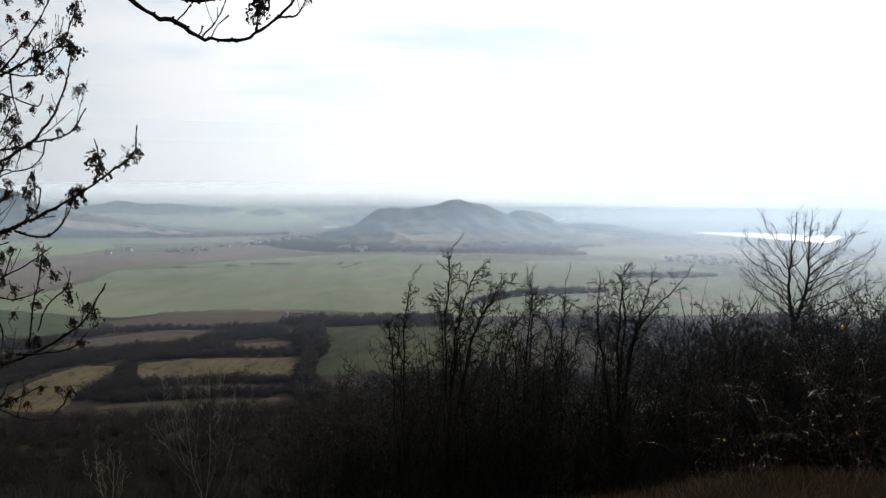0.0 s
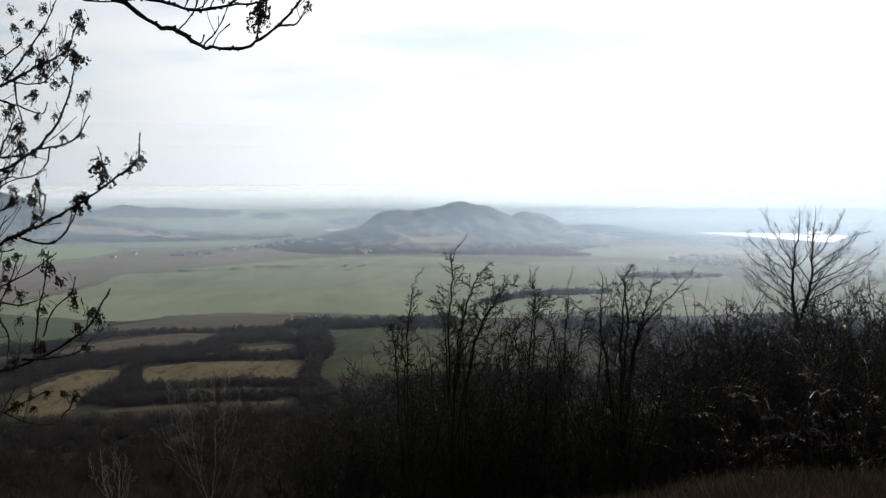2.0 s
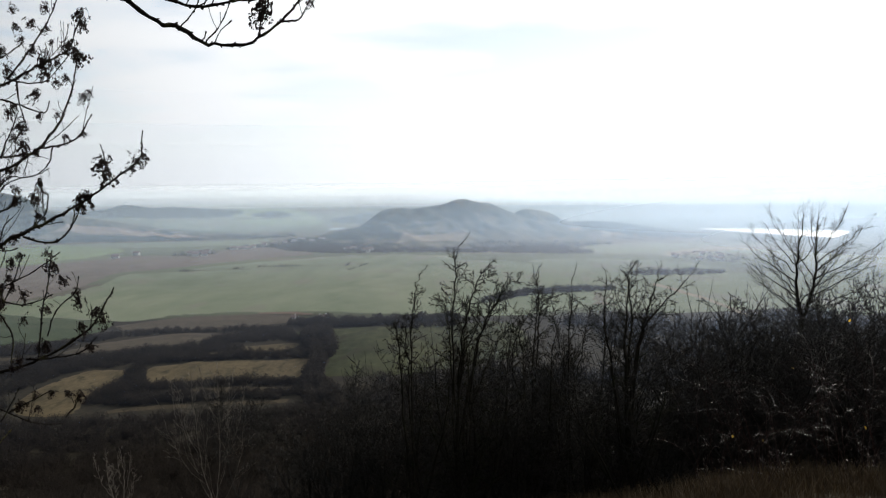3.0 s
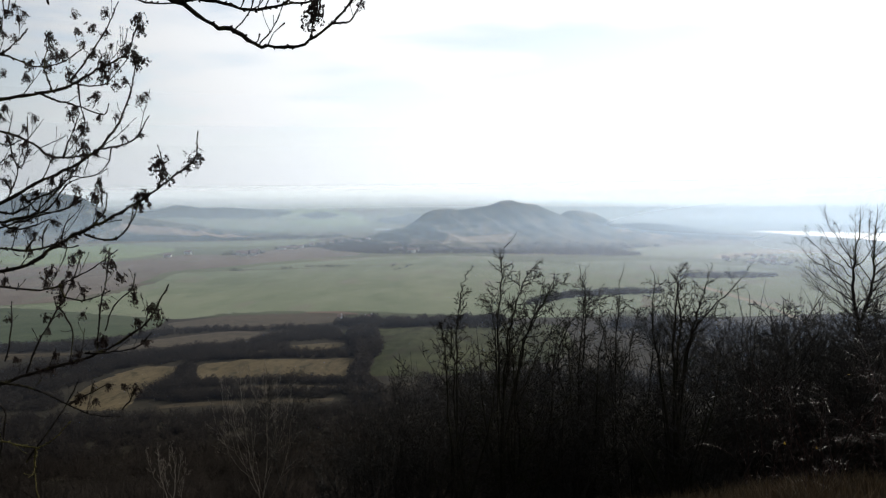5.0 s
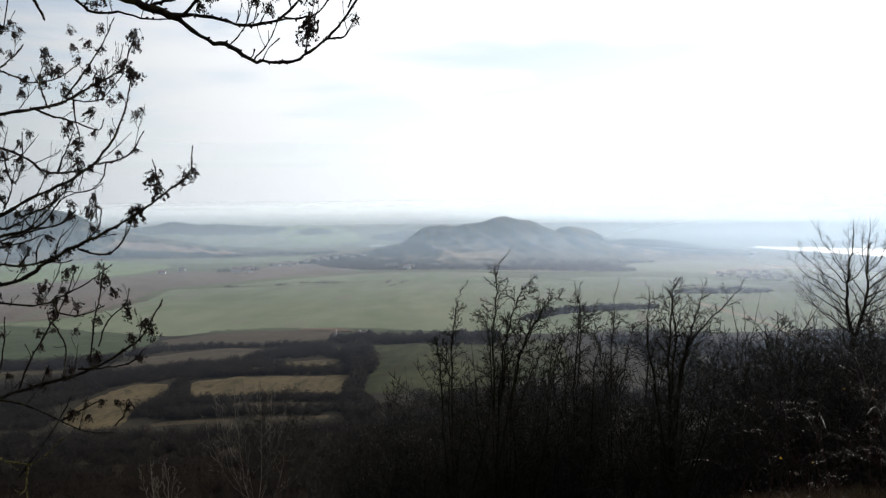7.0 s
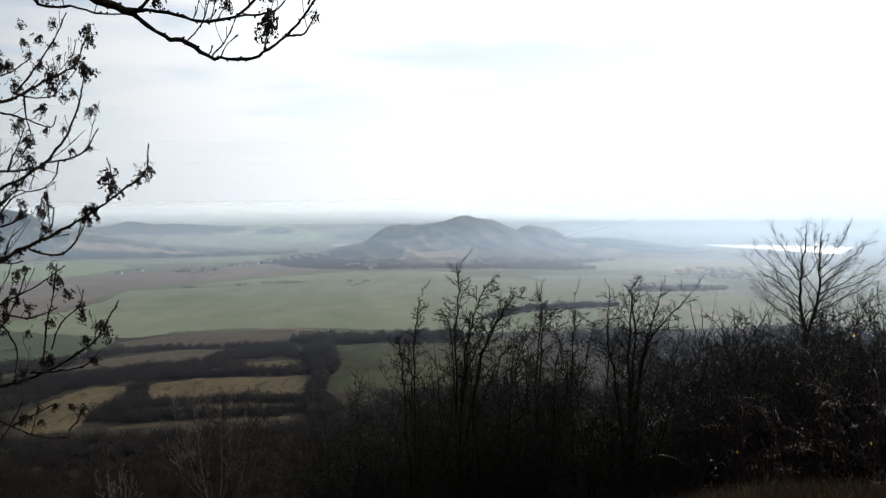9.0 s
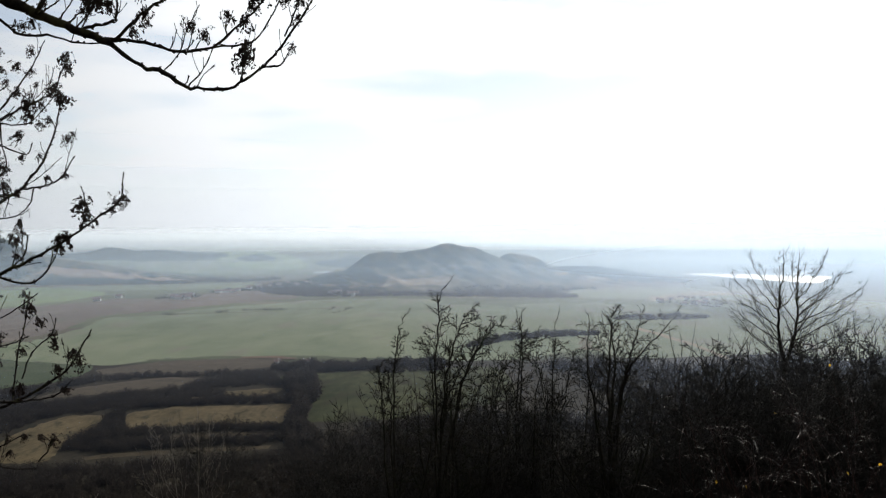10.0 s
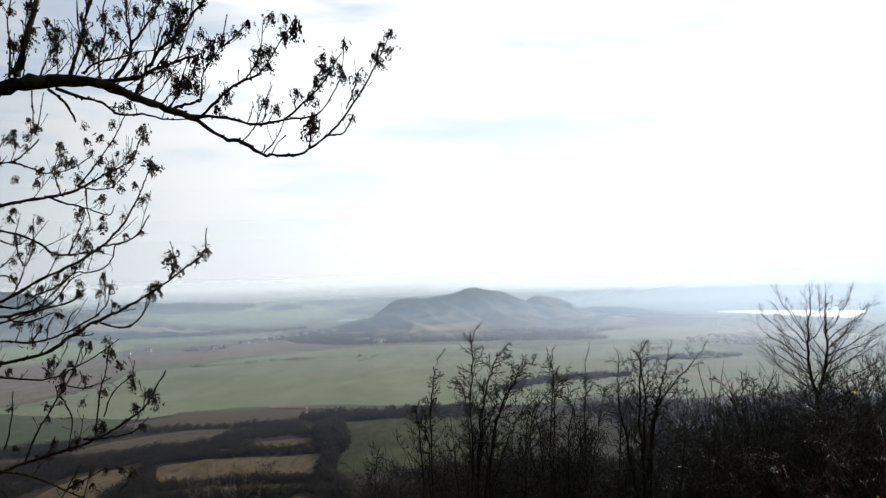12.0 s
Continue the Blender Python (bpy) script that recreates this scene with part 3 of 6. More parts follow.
# Aerial haze put into the shell colours: bluish near, almost white far off.
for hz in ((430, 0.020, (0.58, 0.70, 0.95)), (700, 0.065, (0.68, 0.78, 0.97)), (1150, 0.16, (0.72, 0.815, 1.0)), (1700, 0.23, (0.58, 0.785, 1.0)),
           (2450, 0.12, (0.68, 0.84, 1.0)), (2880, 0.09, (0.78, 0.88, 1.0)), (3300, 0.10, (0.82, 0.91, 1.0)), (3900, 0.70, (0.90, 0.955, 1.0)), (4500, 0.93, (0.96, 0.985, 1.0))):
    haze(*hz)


# ---- hedges, scrub and woods ----
def clump_mesh(name, spots, mat, blades, label, category, seed, blade=0.46, slim=0.36, wild=0.85, parent=None):
    """Bare bushes seen from afar: each spot (x, y, width, height) becomes a dense heart of coarse sprays wrapped in fine loose twigs."""
    r = np.random.RandomState(seed)
    verts, faces, count = [], [], 0
    sx, sy = np.array([s[0] for s in spots]), np.array([s[1] for s in spots])
    gz = [s[4] for s in spots] if len(spots[0]) > 4 else terrain(sx, sy)
    for (x, y, w, h, *_), g in zip(spots, gz):
        k = max(6, int(blades * (0.6 + 0.8 * r.rand())))
        u = r.normal(size=(k, 3))
        u /= np.linalg.norm(u, axis=1)[:, None]
        u[:, 2] = np.abs(u[:, 2])
        rad = r.uniform(0.35, 1.0, (k, 1)) ** 0.6
        tip = u * rad * (w / 2, w / 2, h * 0.72) + (x, y, g + h * 0.22)
        tip[: k // 4, 2] = g + r.uniform(0, 0.4, k // 4) * h
        way = u * (0.6, 0.6, 0.8) + r.normal(size=(k, 3)) * wild + (0, 0, 0.35)
        way /= np.linalg.norm(way, axis=1)[:, None]
        side = np.cross(way, r.normal(size=(k, 3)))
        side /= np.linalg.norm(side, axis=1)[:, None] + 1e-6
        ln = blade * r.uniform(0.6, 1.5, (k, 1)) * (h / 7)
        wd = ln * r.uniform(slim * 0.5, slim * 1.4, (k, 1))
        q = k // 5
        tip[:q] = (tip[:q] - (x, y, g)) * (0.7, 0.7, 0.6) + (x, y, g)
        ln[:q] *= 1.7
        wd[:q] *= 2.4
        verts.append(np.stack([tip - side * wd, tip + side * wd, tip + way * ln * 1.4], 1).reshape(-1, 3))
        faces.append(np.arange(3 * k).reshape(-1, 3) + count)
        count += 3 * k
    ob = mesh_object(name, np.concatenate(verts).tolist(), np.concatenate(faces).tolist(), mat, parent, smooth=True)
    return tagged(ob, label, category, kind="stuff")


def row_spots(rng, a, b, wide, step, w, h):
    """Spots along the line from a to b, scattered over its width."""
    a, b = Vector(a), Vector(b)
    n = max(2, int((b - a).length / step))
    side = Vector((-(b - a).y, (b - a).x)).normalized()
    out = []
    for i in range(n):
        p = a.lerp(b, (i + rng.random()) / n) + side * rng.uniform(-wide, wide)
        s = rng.uniform(0.55, 1.3)
        out.append((p.x, p.y, w * s, h * s * rng.uniform(0.8, 1.15)))
    return out


rng = random.Random(11)


def scrub(poly, step, w, h, label, name="hedgerow"):
    """Bushes of uneven size strewn over a polygon of the plan, with a few gaps and taller ones."""
    xs, ys = [p[0] for p in poly], [p[1] for p in poly]
    area = (max(xs) - min(xs)) * (max(ys) - min(ys))
    r = np.random.RandomState(rng.randrange(9999))
    n = int(area / (step * step))
    x, y = r.uniform(min(xs), max(xs), n), r.uniform(min(ys), max(ys), n)
    keep = inside(x + waves(x, y, 23, 31) * 3, y + waves(x, y, 29, 32) * 4, rounded(poly)) & (waves(x, y, 17, 33) > -0.55)
    x, y = x[keep], y[keep]
    s = r.uniform(0.5, 1.15, len(x)) * (1 + 0.35 * waves(x, y, 38, 34))
    spots = [(a, b, w * k, h * k * q) for a, b, k, q in zip(x.tolist(), y.tolist(), s.tolist(), r.uniform(0.8, 1.2, len(x)).tolist())]
    return clump_mesh(name, spots, M_SCRUB, 110, label, name, r.randint(9999), blade=0.7, slim=0.3)


scrub([(-182, 845), (-152, 827), (-103, 834), (-54, 851), (10, 865), (10, 888), (-55, 877), (-106, 866), (-185, 867)], 3.2, 8, 9, "tree belt of bare trees along a field edge")
scrub([(-381, 766), (-362, 811), (-318, 827), (-259, 824), (-204, 834), (-176, 830), (-173, 807), (-199, 813), (-253, 807), (-298, 810), (-335, 791), (-369, 757)], 3.4, 6, 5.5, "dark hedge winding between brown fields")
scrub([(-232, 797), (-197, 807), (-172, 817), (-152, 778), (-139, 755), (-162, 758), (-196, 755), (-224, 749), (-245, 743), (-247, 766)], 3.4, 7, 6, "loose scrub along a bank")
scrub([(-407, 634), (-383, 675), (-325, 700), (-298, 716), (-251, 743), (-203, 738), (-199, 701), (-221, 686), (-247, 669), (-270, 653), (-291, 649), (-312, 644), (-322, 623), (-325, 596), (-330, 571), (-338, 554), (-357, 541), (-372, 537), (-421, 609)], 3.9, 8, 6.5, "broad band of dark scrub between meadows")
scrub([(-519, 720), (-499, 725), (-447, 737), (-406, 748), (-382, 772), (-370, 748), (-374, 710), (-400, 704), (-447, 699), (-476, 691), (-490, 679)], 3.8, 8, 6, "dark scrub strip below a grass field")
scrub([(-198, 706), (-172, 701), (-131, 711), (-124, 684), (-156, 677), (-187, 677), (-218, 674), (-246, 665), (-249, 674), (-221, 686)], 3.3, 6, 6, "low bushy hedge along a meadow edge")
scrub([(-271, 636), (-264, 649), (-241, 593), (-234, 569), (-239, 549), (-247, 540), (-260, 532), (-264, 555), (-263, 577), (-266, 604)], 2.7, 6.5, 6.5, "dark scrub spur between two meadows")
scrub([(-152, 797), (-141, 817), (-119, 761), (-109, 702), (-110, 655), (-107, 607), (-109, 578), (-117, 596), (-119, 638), (-123, 682), (-145, 741)], 2.9, 9, 11, "group of tall bare trees by a meadow corner")
scrub([(-242, 593), (-220, 594), (-189, 598), (-147, 599), (-120, 599), (-113, 583), (-144, 584), (-184, 582), (-214, 576), (-233, 569)], 2.9, 6, 5.5, "dark hedge below a dry meadow")
scrub([(-259, 531), (-243, 540), (-225, 559), (-198, 557), (-139, 563), (-108, 565), (-109, 549), (-151, 544), (-192, 540), (-230, 528)], 2.8, 6.5, 6.5, "thick dark hedge between grass strips")
scrub([(-114, 578), (-106, 596), (-90, 579), (-80, 539), (-89, 525), (-106, 531)], 2.9, 8, 9, "dark clump of bare trees at a hedge end")
scrub([(-236, 594), (-221, 597), (-218, 592), (-232, 588)], 4.0, 6, 5.5, "round bush at the foot of a tan meadow")
scrub([(-197, 602), (-175, 606), (-171, 597), (-194, 594)], 4.0, 6, 6, "bushes at the foot of a tan meadow")
scrub([(-168, 604), (-147, 608), (-143, 597), (-165, 595)], 4.0, 6, 6, "bushes at the foot of a tan meadow")
scrub([(-370, 534), (-352, 547), (-331, 554), (-307, 515), (-305, 505), (-345, 498)], 3.6, 7, 6, "dark scrub on a bank beside a meadow")
scrub([(34, 1012), (94, 1109), (179, 1138), (244, 1136), (237, 1105), (171, 1089), (106, 1063), (48, 992)], 4.0, 8, 7, "line of trees along a road across the plain")
scrub([(290, 1308), (351, 1366), (414, 1380), (486, 1340), (459, 1291), (348, 1280)], 5.0, 10, 5, "dark wooded strip between green fields")
scrub([(446, 1545), (520, 1737), (619, 1742), (612, 1658), (609, 1533), (520, 1463), (494, 1542)], 13, 10, 5, "dark trees round the far village")
scrub([(-396, 1871), (-404, 2059), (-290, 2130), (-125, 2027), (99, 2042), (299, 1905), (336, 1739), (270, 1715), (86, 1777), (-112, 1811), (-244, 1791)], 8.0, 15, 8, "dark woods at the foot of the long hill")
scrub([(-500, 2069), (-475, 2246), (-424, 2340), (-329, 2180), (-268, 1965), (-310, 1862), (-396, 1871)], 8.0, 13, 8, "bare trees among the village gardens")
scrub([(-1290, 2404), (-1364, 2792), (-1245, 2923), (-949, 2724), (-598, 2477), (-507, 2585), (-496, 2350), (-704, 2326), (-872, 2297), (-1075, 2349)], 13, 22, 9, "dark shelter woods below the far hill")
clump_mesh("hedgerow", sum((row_spots(rng, a, b, 8, 3, 12, 9) for a, b in [((-652, 1785), (-561, 1834)), ((-569, 1956), (-509, 2034))]), []), M_SCRUB, 150, "distant hedge with trees on the plain", "hedgerow", rng.randrange(9999))
clump_mesh("hedgerow", sum((row_spots(rng, a, b, 3, 3, 8, 5) for a, b in [((-376, 1497), (-289, 1508)), ((-416, 1465), (-400, 1486)), ((-509, 1434), (-482, 1434))]), []), M_SCRUB, 150, "short distant hedge on the plain", "hedgerow", rng.randrange(9999))
clump_mesh("hedgerow", sum((row_spots(rng, a, b, 4, 5, 8, 4) for a, b in [((-189, 1424), (-164, 1543)), ((-209, 1497), (-204, 1543))]), []), M_SCRUB, 150, "small bush row crossing a green field", "hedgerow", rng.randrange(9999))
clump_mesh("hedgerow", sum((row_spots(rng, a, b, 10, 6, 22, 9) for a, b in [((-1544, 2778), (-1135, 2778)), ((-1037, 2538), (-699, 2602)), ((-1152, 3370), (-678, 3484)), ((-1046, 2309), (-1018, 2362))]), []), M_SCRUB, 150, "dark shelter belts on the far plain", "hedgerow", rng.randrange(9999))

clump_mesh("hedgerow", sum((row_spots(rng, a, b, 10, 1.1, 7, 6.5) for a, b in [((-319, 480), (-229, 488)), ((-235, 484), (-92, 504)), ((-123, 504), (-50, 537)), ((-94, 561), (7, 557)), ((-75, 546), (48, 549))]), []), M_SCRUB, 150, "scrub edge above the hillside wood", "hedgerow", rng.randrange(9999))


def far_belts(count, xs, ys, seed):
    """Short tree belts strewn over the plain."""
    r = random.Random(seed)
    out = []
    for _ in range(count):
        x, y, n = r.uniform(*xs), r.uniform(*ys), r.uniform(40, 160)
        out += row_spots(r, (x, y), (x + n, y + r.uniform(-0.35, 0.35) * n), r.choice((6, 9, 22)), 4.5, 13, r.uniform(5, 9))
    return out


clump_mesh("hedgerow", far_belts(9, (-1500, -520), (2300, 3000), 61), M_SCRUB, 36, "tree belts and copses on the far plain", "hedgerow", 62, blade=0.8, slim=0.3)
clump_mesh("hedgerow", far_belts(5, (300, 1150), (1900, 2450), 63), M_SCRUB, 36, "tree belts and copses near the lake", "hedgerow", 64, blade=0.8, slim=0.3)
clump_mesh("woodland", hill_spots(main_hill, (-300, -70), (-0.22, 0.02), 520, 7, 3, 81) + hill_spots(main_hill, (-560, 60), (-0.97, -0.84), 420, 12, 7, 82)
           + hill_spots(main_hill, (60, 420), (-0.97, -0.86), 260, 12, 6, 83)
           + hill_spots(main_hill, (-420, -120), (-0.82, -0.66), 220, 14, 7, 85) + hill_spots(main_hill, (40, 330), (-0.86, -0.72), 200, 14, 7, 86), M_HILL_FAR, 36, "dark scrub and trees on the long hill", "woodland", 84, blade=1.4, slim=0.24)


def wood_spots():
    r = random.Random(5)
    out = []
    while len(out) < 4700:
        y = r.uniform(140, 640)
        x = r.uniform(-0.72, 0.72) * y
        if y > 500 + 0.06 * x + 10 * math.sin(x * 0.03) and x < -100:
            continue
        if x > -100 and y > 560 + 0.25 * x:
            continue
        if x > 0.02 * y and r.random() < 0.55:
            continue
        s = r.uniform(0.6, 1.25)
        out.append((x, y, 6.8 * s, 7.5 * s))
    return out


wood = wood_spots()
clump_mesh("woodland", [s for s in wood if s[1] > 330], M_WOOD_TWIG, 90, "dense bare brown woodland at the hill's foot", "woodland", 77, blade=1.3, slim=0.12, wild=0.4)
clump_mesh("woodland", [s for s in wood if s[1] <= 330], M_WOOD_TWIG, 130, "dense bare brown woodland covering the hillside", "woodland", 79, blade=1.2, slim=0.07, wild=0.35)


def belt_spots():
    """The wooded edge of the plain: uneven, with clearings and taller groups."""
    r = np.random.RandomState(6)
    y = r.uniform(575, 900, 6500)
    x = r.uniform(-60, 0.66 * y)
    wob = 25 * np.sin(x * 0.023)
    far = 842 + 45 * waves(x, x * 0.3, 150, 14) + 0.06 * x
    open_field = (y > 608 + 0.5 * wob) & (y < 830 + 0.6 * wob) & (x < 165 + wob)
    keep = (y < far) & ~open_field & (waves(x, y, 75, 15) > -0.28)
    x, y = x[keep], y[keep]
    s = r.uniform(0.5, 1.15, len(x)) * (1 + 0.5 * waves(x, y, 60, 16))
    return list(zip(x.tolist(), y.tolist(), (9.0 * s).tolist(), (9.0 * s * r.uniform(0.8, 1.3, len(x))).tolist()))


belt = belt_spots()
clump_mesh("woodland", belt[::2], M_WOOD_TWIG, 44, "bare wooded belt at the edge of the plain", "woodland", 78, blade=1.2, slim=0.2, wild=0.6)
clump_mesh("woodland", belt[1::2], M_SCRUB, 44, "pale bare trees in the wooded belt", "woodland", 80, blade=1.2, slim=0.2, wild=0.6)


# ---- houses ----
def house(place, turn, wide, deep, tall, seed, label, group):
    th = empty("house", (*place, float(terrain(*place)) + 0.3), label, "house", group)
    th.rotation_euler = (0, 0, radians(turn))
    w, d = wide / 2, deep / 2
    v = [(-w, -d, -1), (w, -d, -1), (w, d, -1), (-w, d, -1), (-w, -d, tall), (w, -d, tall), (w, d, tall), (-w, d, tall), (-w, 0, tall + d * 0.9), (w, 0, tall + d * 0.9)]
    mesh_object("wall", v, [(0, 1, 5, 4), (1, 2, 6, 9, 5), (2, 3, 7, 6), (3, 0, 4, 8, 7)], M_PLASTER, th)
    e, up = 0.6, 0.35
    rv = []
    for s in (-1, 1):
        for x in (-w - e, w + e):
            rv += [(x, s * (d + e), tall - e * 0.9 + 0.1), (x, 0, tall + d * 0.9 + 0.1), (x, 0, tall + d * 0.9 + 0.1 + up), (x, s * (d + e), tall - e * 0.9 + 0.1 + up)]
    rf = []
    for b in (0, 8):
        rf += [(b, b + 1, b + 5, b + 4), (b + 2, b + 3, b + 7, b + 6), (b, b + 4, b + 7, b + 3), (b, b + 3, b + 2, b + 1), (b + 4, b + 5, b + 6, b + 7)]
    roof = mesh_object("roof", rv, rf, M_ROOF, th)
    c = w * 0.4
    mesh_object("chimney", [(c + i, 0.8 + j, tall + d * 0.5 + k) for i in (0, 0.9) for j in (0, 0.9) for k in (0, d * 0.4 + 1.6)],
                [(0, 1, 3, 2), (4, 6, 7, 5), (0, 4, 5, 1), (2, 3, 7, 6), (1, 5, 7, 3), (0, 2, 6, 4)], M_PLASTER, roof)
    for k in range(3):
        x = -w + wide * (k + 0.5) / 3
        z = tall * 0.45
        mesh_object("window", [(x + i, -d + j, z + q) for i in (-0.7, 0.7) for j in (-0.06, 0.05) for q in (0, 1.5)],
                    [(0, 1, 3, 2), (4, 6, 7, 5), (0, 4, 5, 1), (2, 3, 7, 6), (1, 5, 7, 3), (0, 2, 6, 4)], M_WINDOW, th)
    return th


for i, p in enumerate([(-626, 1867), (-606, 1834), (-615, 1902), (-589, 1850), (-603, 1920)]):
    house((p[0] * 0.97, p[1] * 0.97 - 20), rng.uniform(-35, 35), rng.uniform(12, 18), rng.uniform(8, 10), rng.uniform(5, 7), i, "white plastered farmhouse with a dull red roof", "houses of the farm")
for i, p in enumerate([(-549, 1975), (-536, 1994), (-518, 1994), (-515, 2034), (-502, 2097), (-483, 2140), (-465, 2186), (-444, 2210), (-427, 2258), (-393, 2210), (-377, 2283)]):
    house((p[0], p[1] - 30), rng.uniform(-35, 35), rng.uniform(10, 17), rng.uniform(7, 10), rng.uniform(4, 6), i, "small white village house below the hill", "houses of the village")
for i, p in enumerate([(-254, 1920), (-240, 1938), (-195, 1902), (-201, 1867)]):
    house((p[0], p[1] - 30), rng.uniform(-35, 35), rng.uniform(10, 17), rng.uniform(7, 10), rng.uniform(4, 6), i, "white house at the foot of the hill", "houses under the hill")
for i, p in enumerate([(-764, 1770), (-748, 1850)]):
    house((p[0], p[1] - 30), rng.uniform(-35, 35), rng.uniform(10, 17), rng.uniform(7, 10), rng.uniform(4, 6), i, "low white barn alone among fields", "barns on the plain")
for i, p in enumerate([(478, 1668), (547, 1689), (540, 1594), (542, 1568), (503, 1573), (477, 1641), (571, 1644)]):
    house((p[0], p[1] - 30), rng.uniform(-35, 35), rng.uniform(8, 12), rng.uniform(6, 7), rng.uniform(3.5, 4.5), i, "pale village house among bare trees", "houses of the far village")
for i, p in enumerate([(-184, 889), (-155, 886), (-148, 891)]):
    house(p, rng.uniform(-25, 25), rng.uniform(3.5, 5), rng.uniform(3, 4), rng.uniform(2.0, 2.4), i, "small pale garden house behind a tree belt", "garden houses")


# ---- trees and shrubs close by ----
def tube(verts, faces, pts, radii, sides):
    """A tapered round tube along pts."""
    b = len(verts)
    up = Vector((0.3, 0.2, 0.93))
    for i, p in enumerate(pts):
        d = (pts[min(i + 1, len(pts) - 1)] - pts[max(i - 1, 0)]).normalized()
        s = d.cross(up)
        if s.length < 1e-3:
            s = d.cross(Vector((1, 0, 0)))
        s.normalize()
        t = d.cross(s)
        for k in range(sides):
            a = 2 * math.pi * k / sides
            verts.append(tuple(p + (s * math.cos(a) + t * math.sin(a)) * radii[i]))
    for i in range(len(pts) - 1):
        for k in range(sides):
            m = (k + 1) % sides
            faces.append((b + i * sides + k, b + i * sides + m, b + (i + 1) * sides + m, b + (i + 1) * sides + k))


def curve_line(pts, per=4):
    """A smooth line through the points."""
    p = [Vector(q) for q in pts]
    p = [p[0] * 2 - p[1]] + p + [p[-1] * 2 - p[-2]]
    out = []
    for i in range(1, len(p) - 2):
        a, b, c, d = p[i - 1], p[i], p[i + 1], p[i + 2]
        for k in range(per):
            t = k / per
            out.append(0.5 * ((2 * b) + (c - a) * t + (2 * a - 5 * b + 4 * c - d) * t * t + (3 * b - a - 3 * c + d) * t ** 3))
    out.append(p[-2])
    return out


def stem(r, p, d, length, wander, up, n):
    """A wandering line from p in direction d."""
    pts, d = [p.copy()], d.normalized()
    for _ in range(n):
        d = (d + Vector((r.gauss(0, wander), r.gauss(0, wander), r.gauss(0, wander) + up))).normalized()
        pts.append(pts[-1] + d * (length / n))
    return pts


def branch_out(r, verts, faces, pts, radii, level, spec, thin=0.0040):
    """Side twigs along a line, and twigs on those; the last ones are single tapering spikes."""
    if level >= len(spec):
        return
    count, ratio, angle, wander, up, sides = spec[level]
    last = level == len(spec) - 1
    total = sum((pts[i + 1] - pts[i]).length for i in range(len(pts) - 1))
    for k in range(count):
        f = 0.12 + (0.76 if level == 0 else 0.84) * (k + r.random()) / count
        i = min(int(f * (len(pts) - 1)), len(pts) - 2)
        w = f * (len(pts) - 1) - i
        p, main = pts[i].lerp(pts[i + 1], w), (pts[i + 1] - pts[i]).normalized()
        out = main.orthogonal().normalized()
        out.rotate(Matrix.Rotation(r.uniform(0, 6.283), 3, main))
        a = radians(angle * r.uniform(0.7, 1.3))
        ln = total * ratio * (1.15 - 0.75 * f) * r.uniform(0.6, 1.3)
        rad = max((radii[i] * (1 - w) + radii[i + 1] * w) * 0.55, thin)
        way = main * math.cos(a) + out * math.sin(a)
        if last and level > 0:
            b = len(verts)
            s = way.orthogonal().normalized() * rad
            q = way.cross(s)
            tip = p + (way + Vector((r.gauss(0, wander), r.gauss(0, wander), r.gauss(0, wander) + up))) * ln
            verts += [tuple(p + s), tuple(p - s * 0.5 + q * 0.87), tuple(p - s * 0.5 - q * 0.87), tuple(tip)]
            faces += [(b, b + 1, b + 3), (b + 1, b + 2, b + 3), (b + 2, b, b + 3)]
            continue
        n = 4 if level == 0 else 2
        sp = stem(r, p, way, ln, wander, up, n)
        sr = [max(rad * (1 - 0.8 * q / n), thin * 0.55) for q in range(n + 1)]
        tube(verts, faces, sp, sr, 3)
        branch_out(r, verts, faces, sp, sr, level + 1, spec, thin)


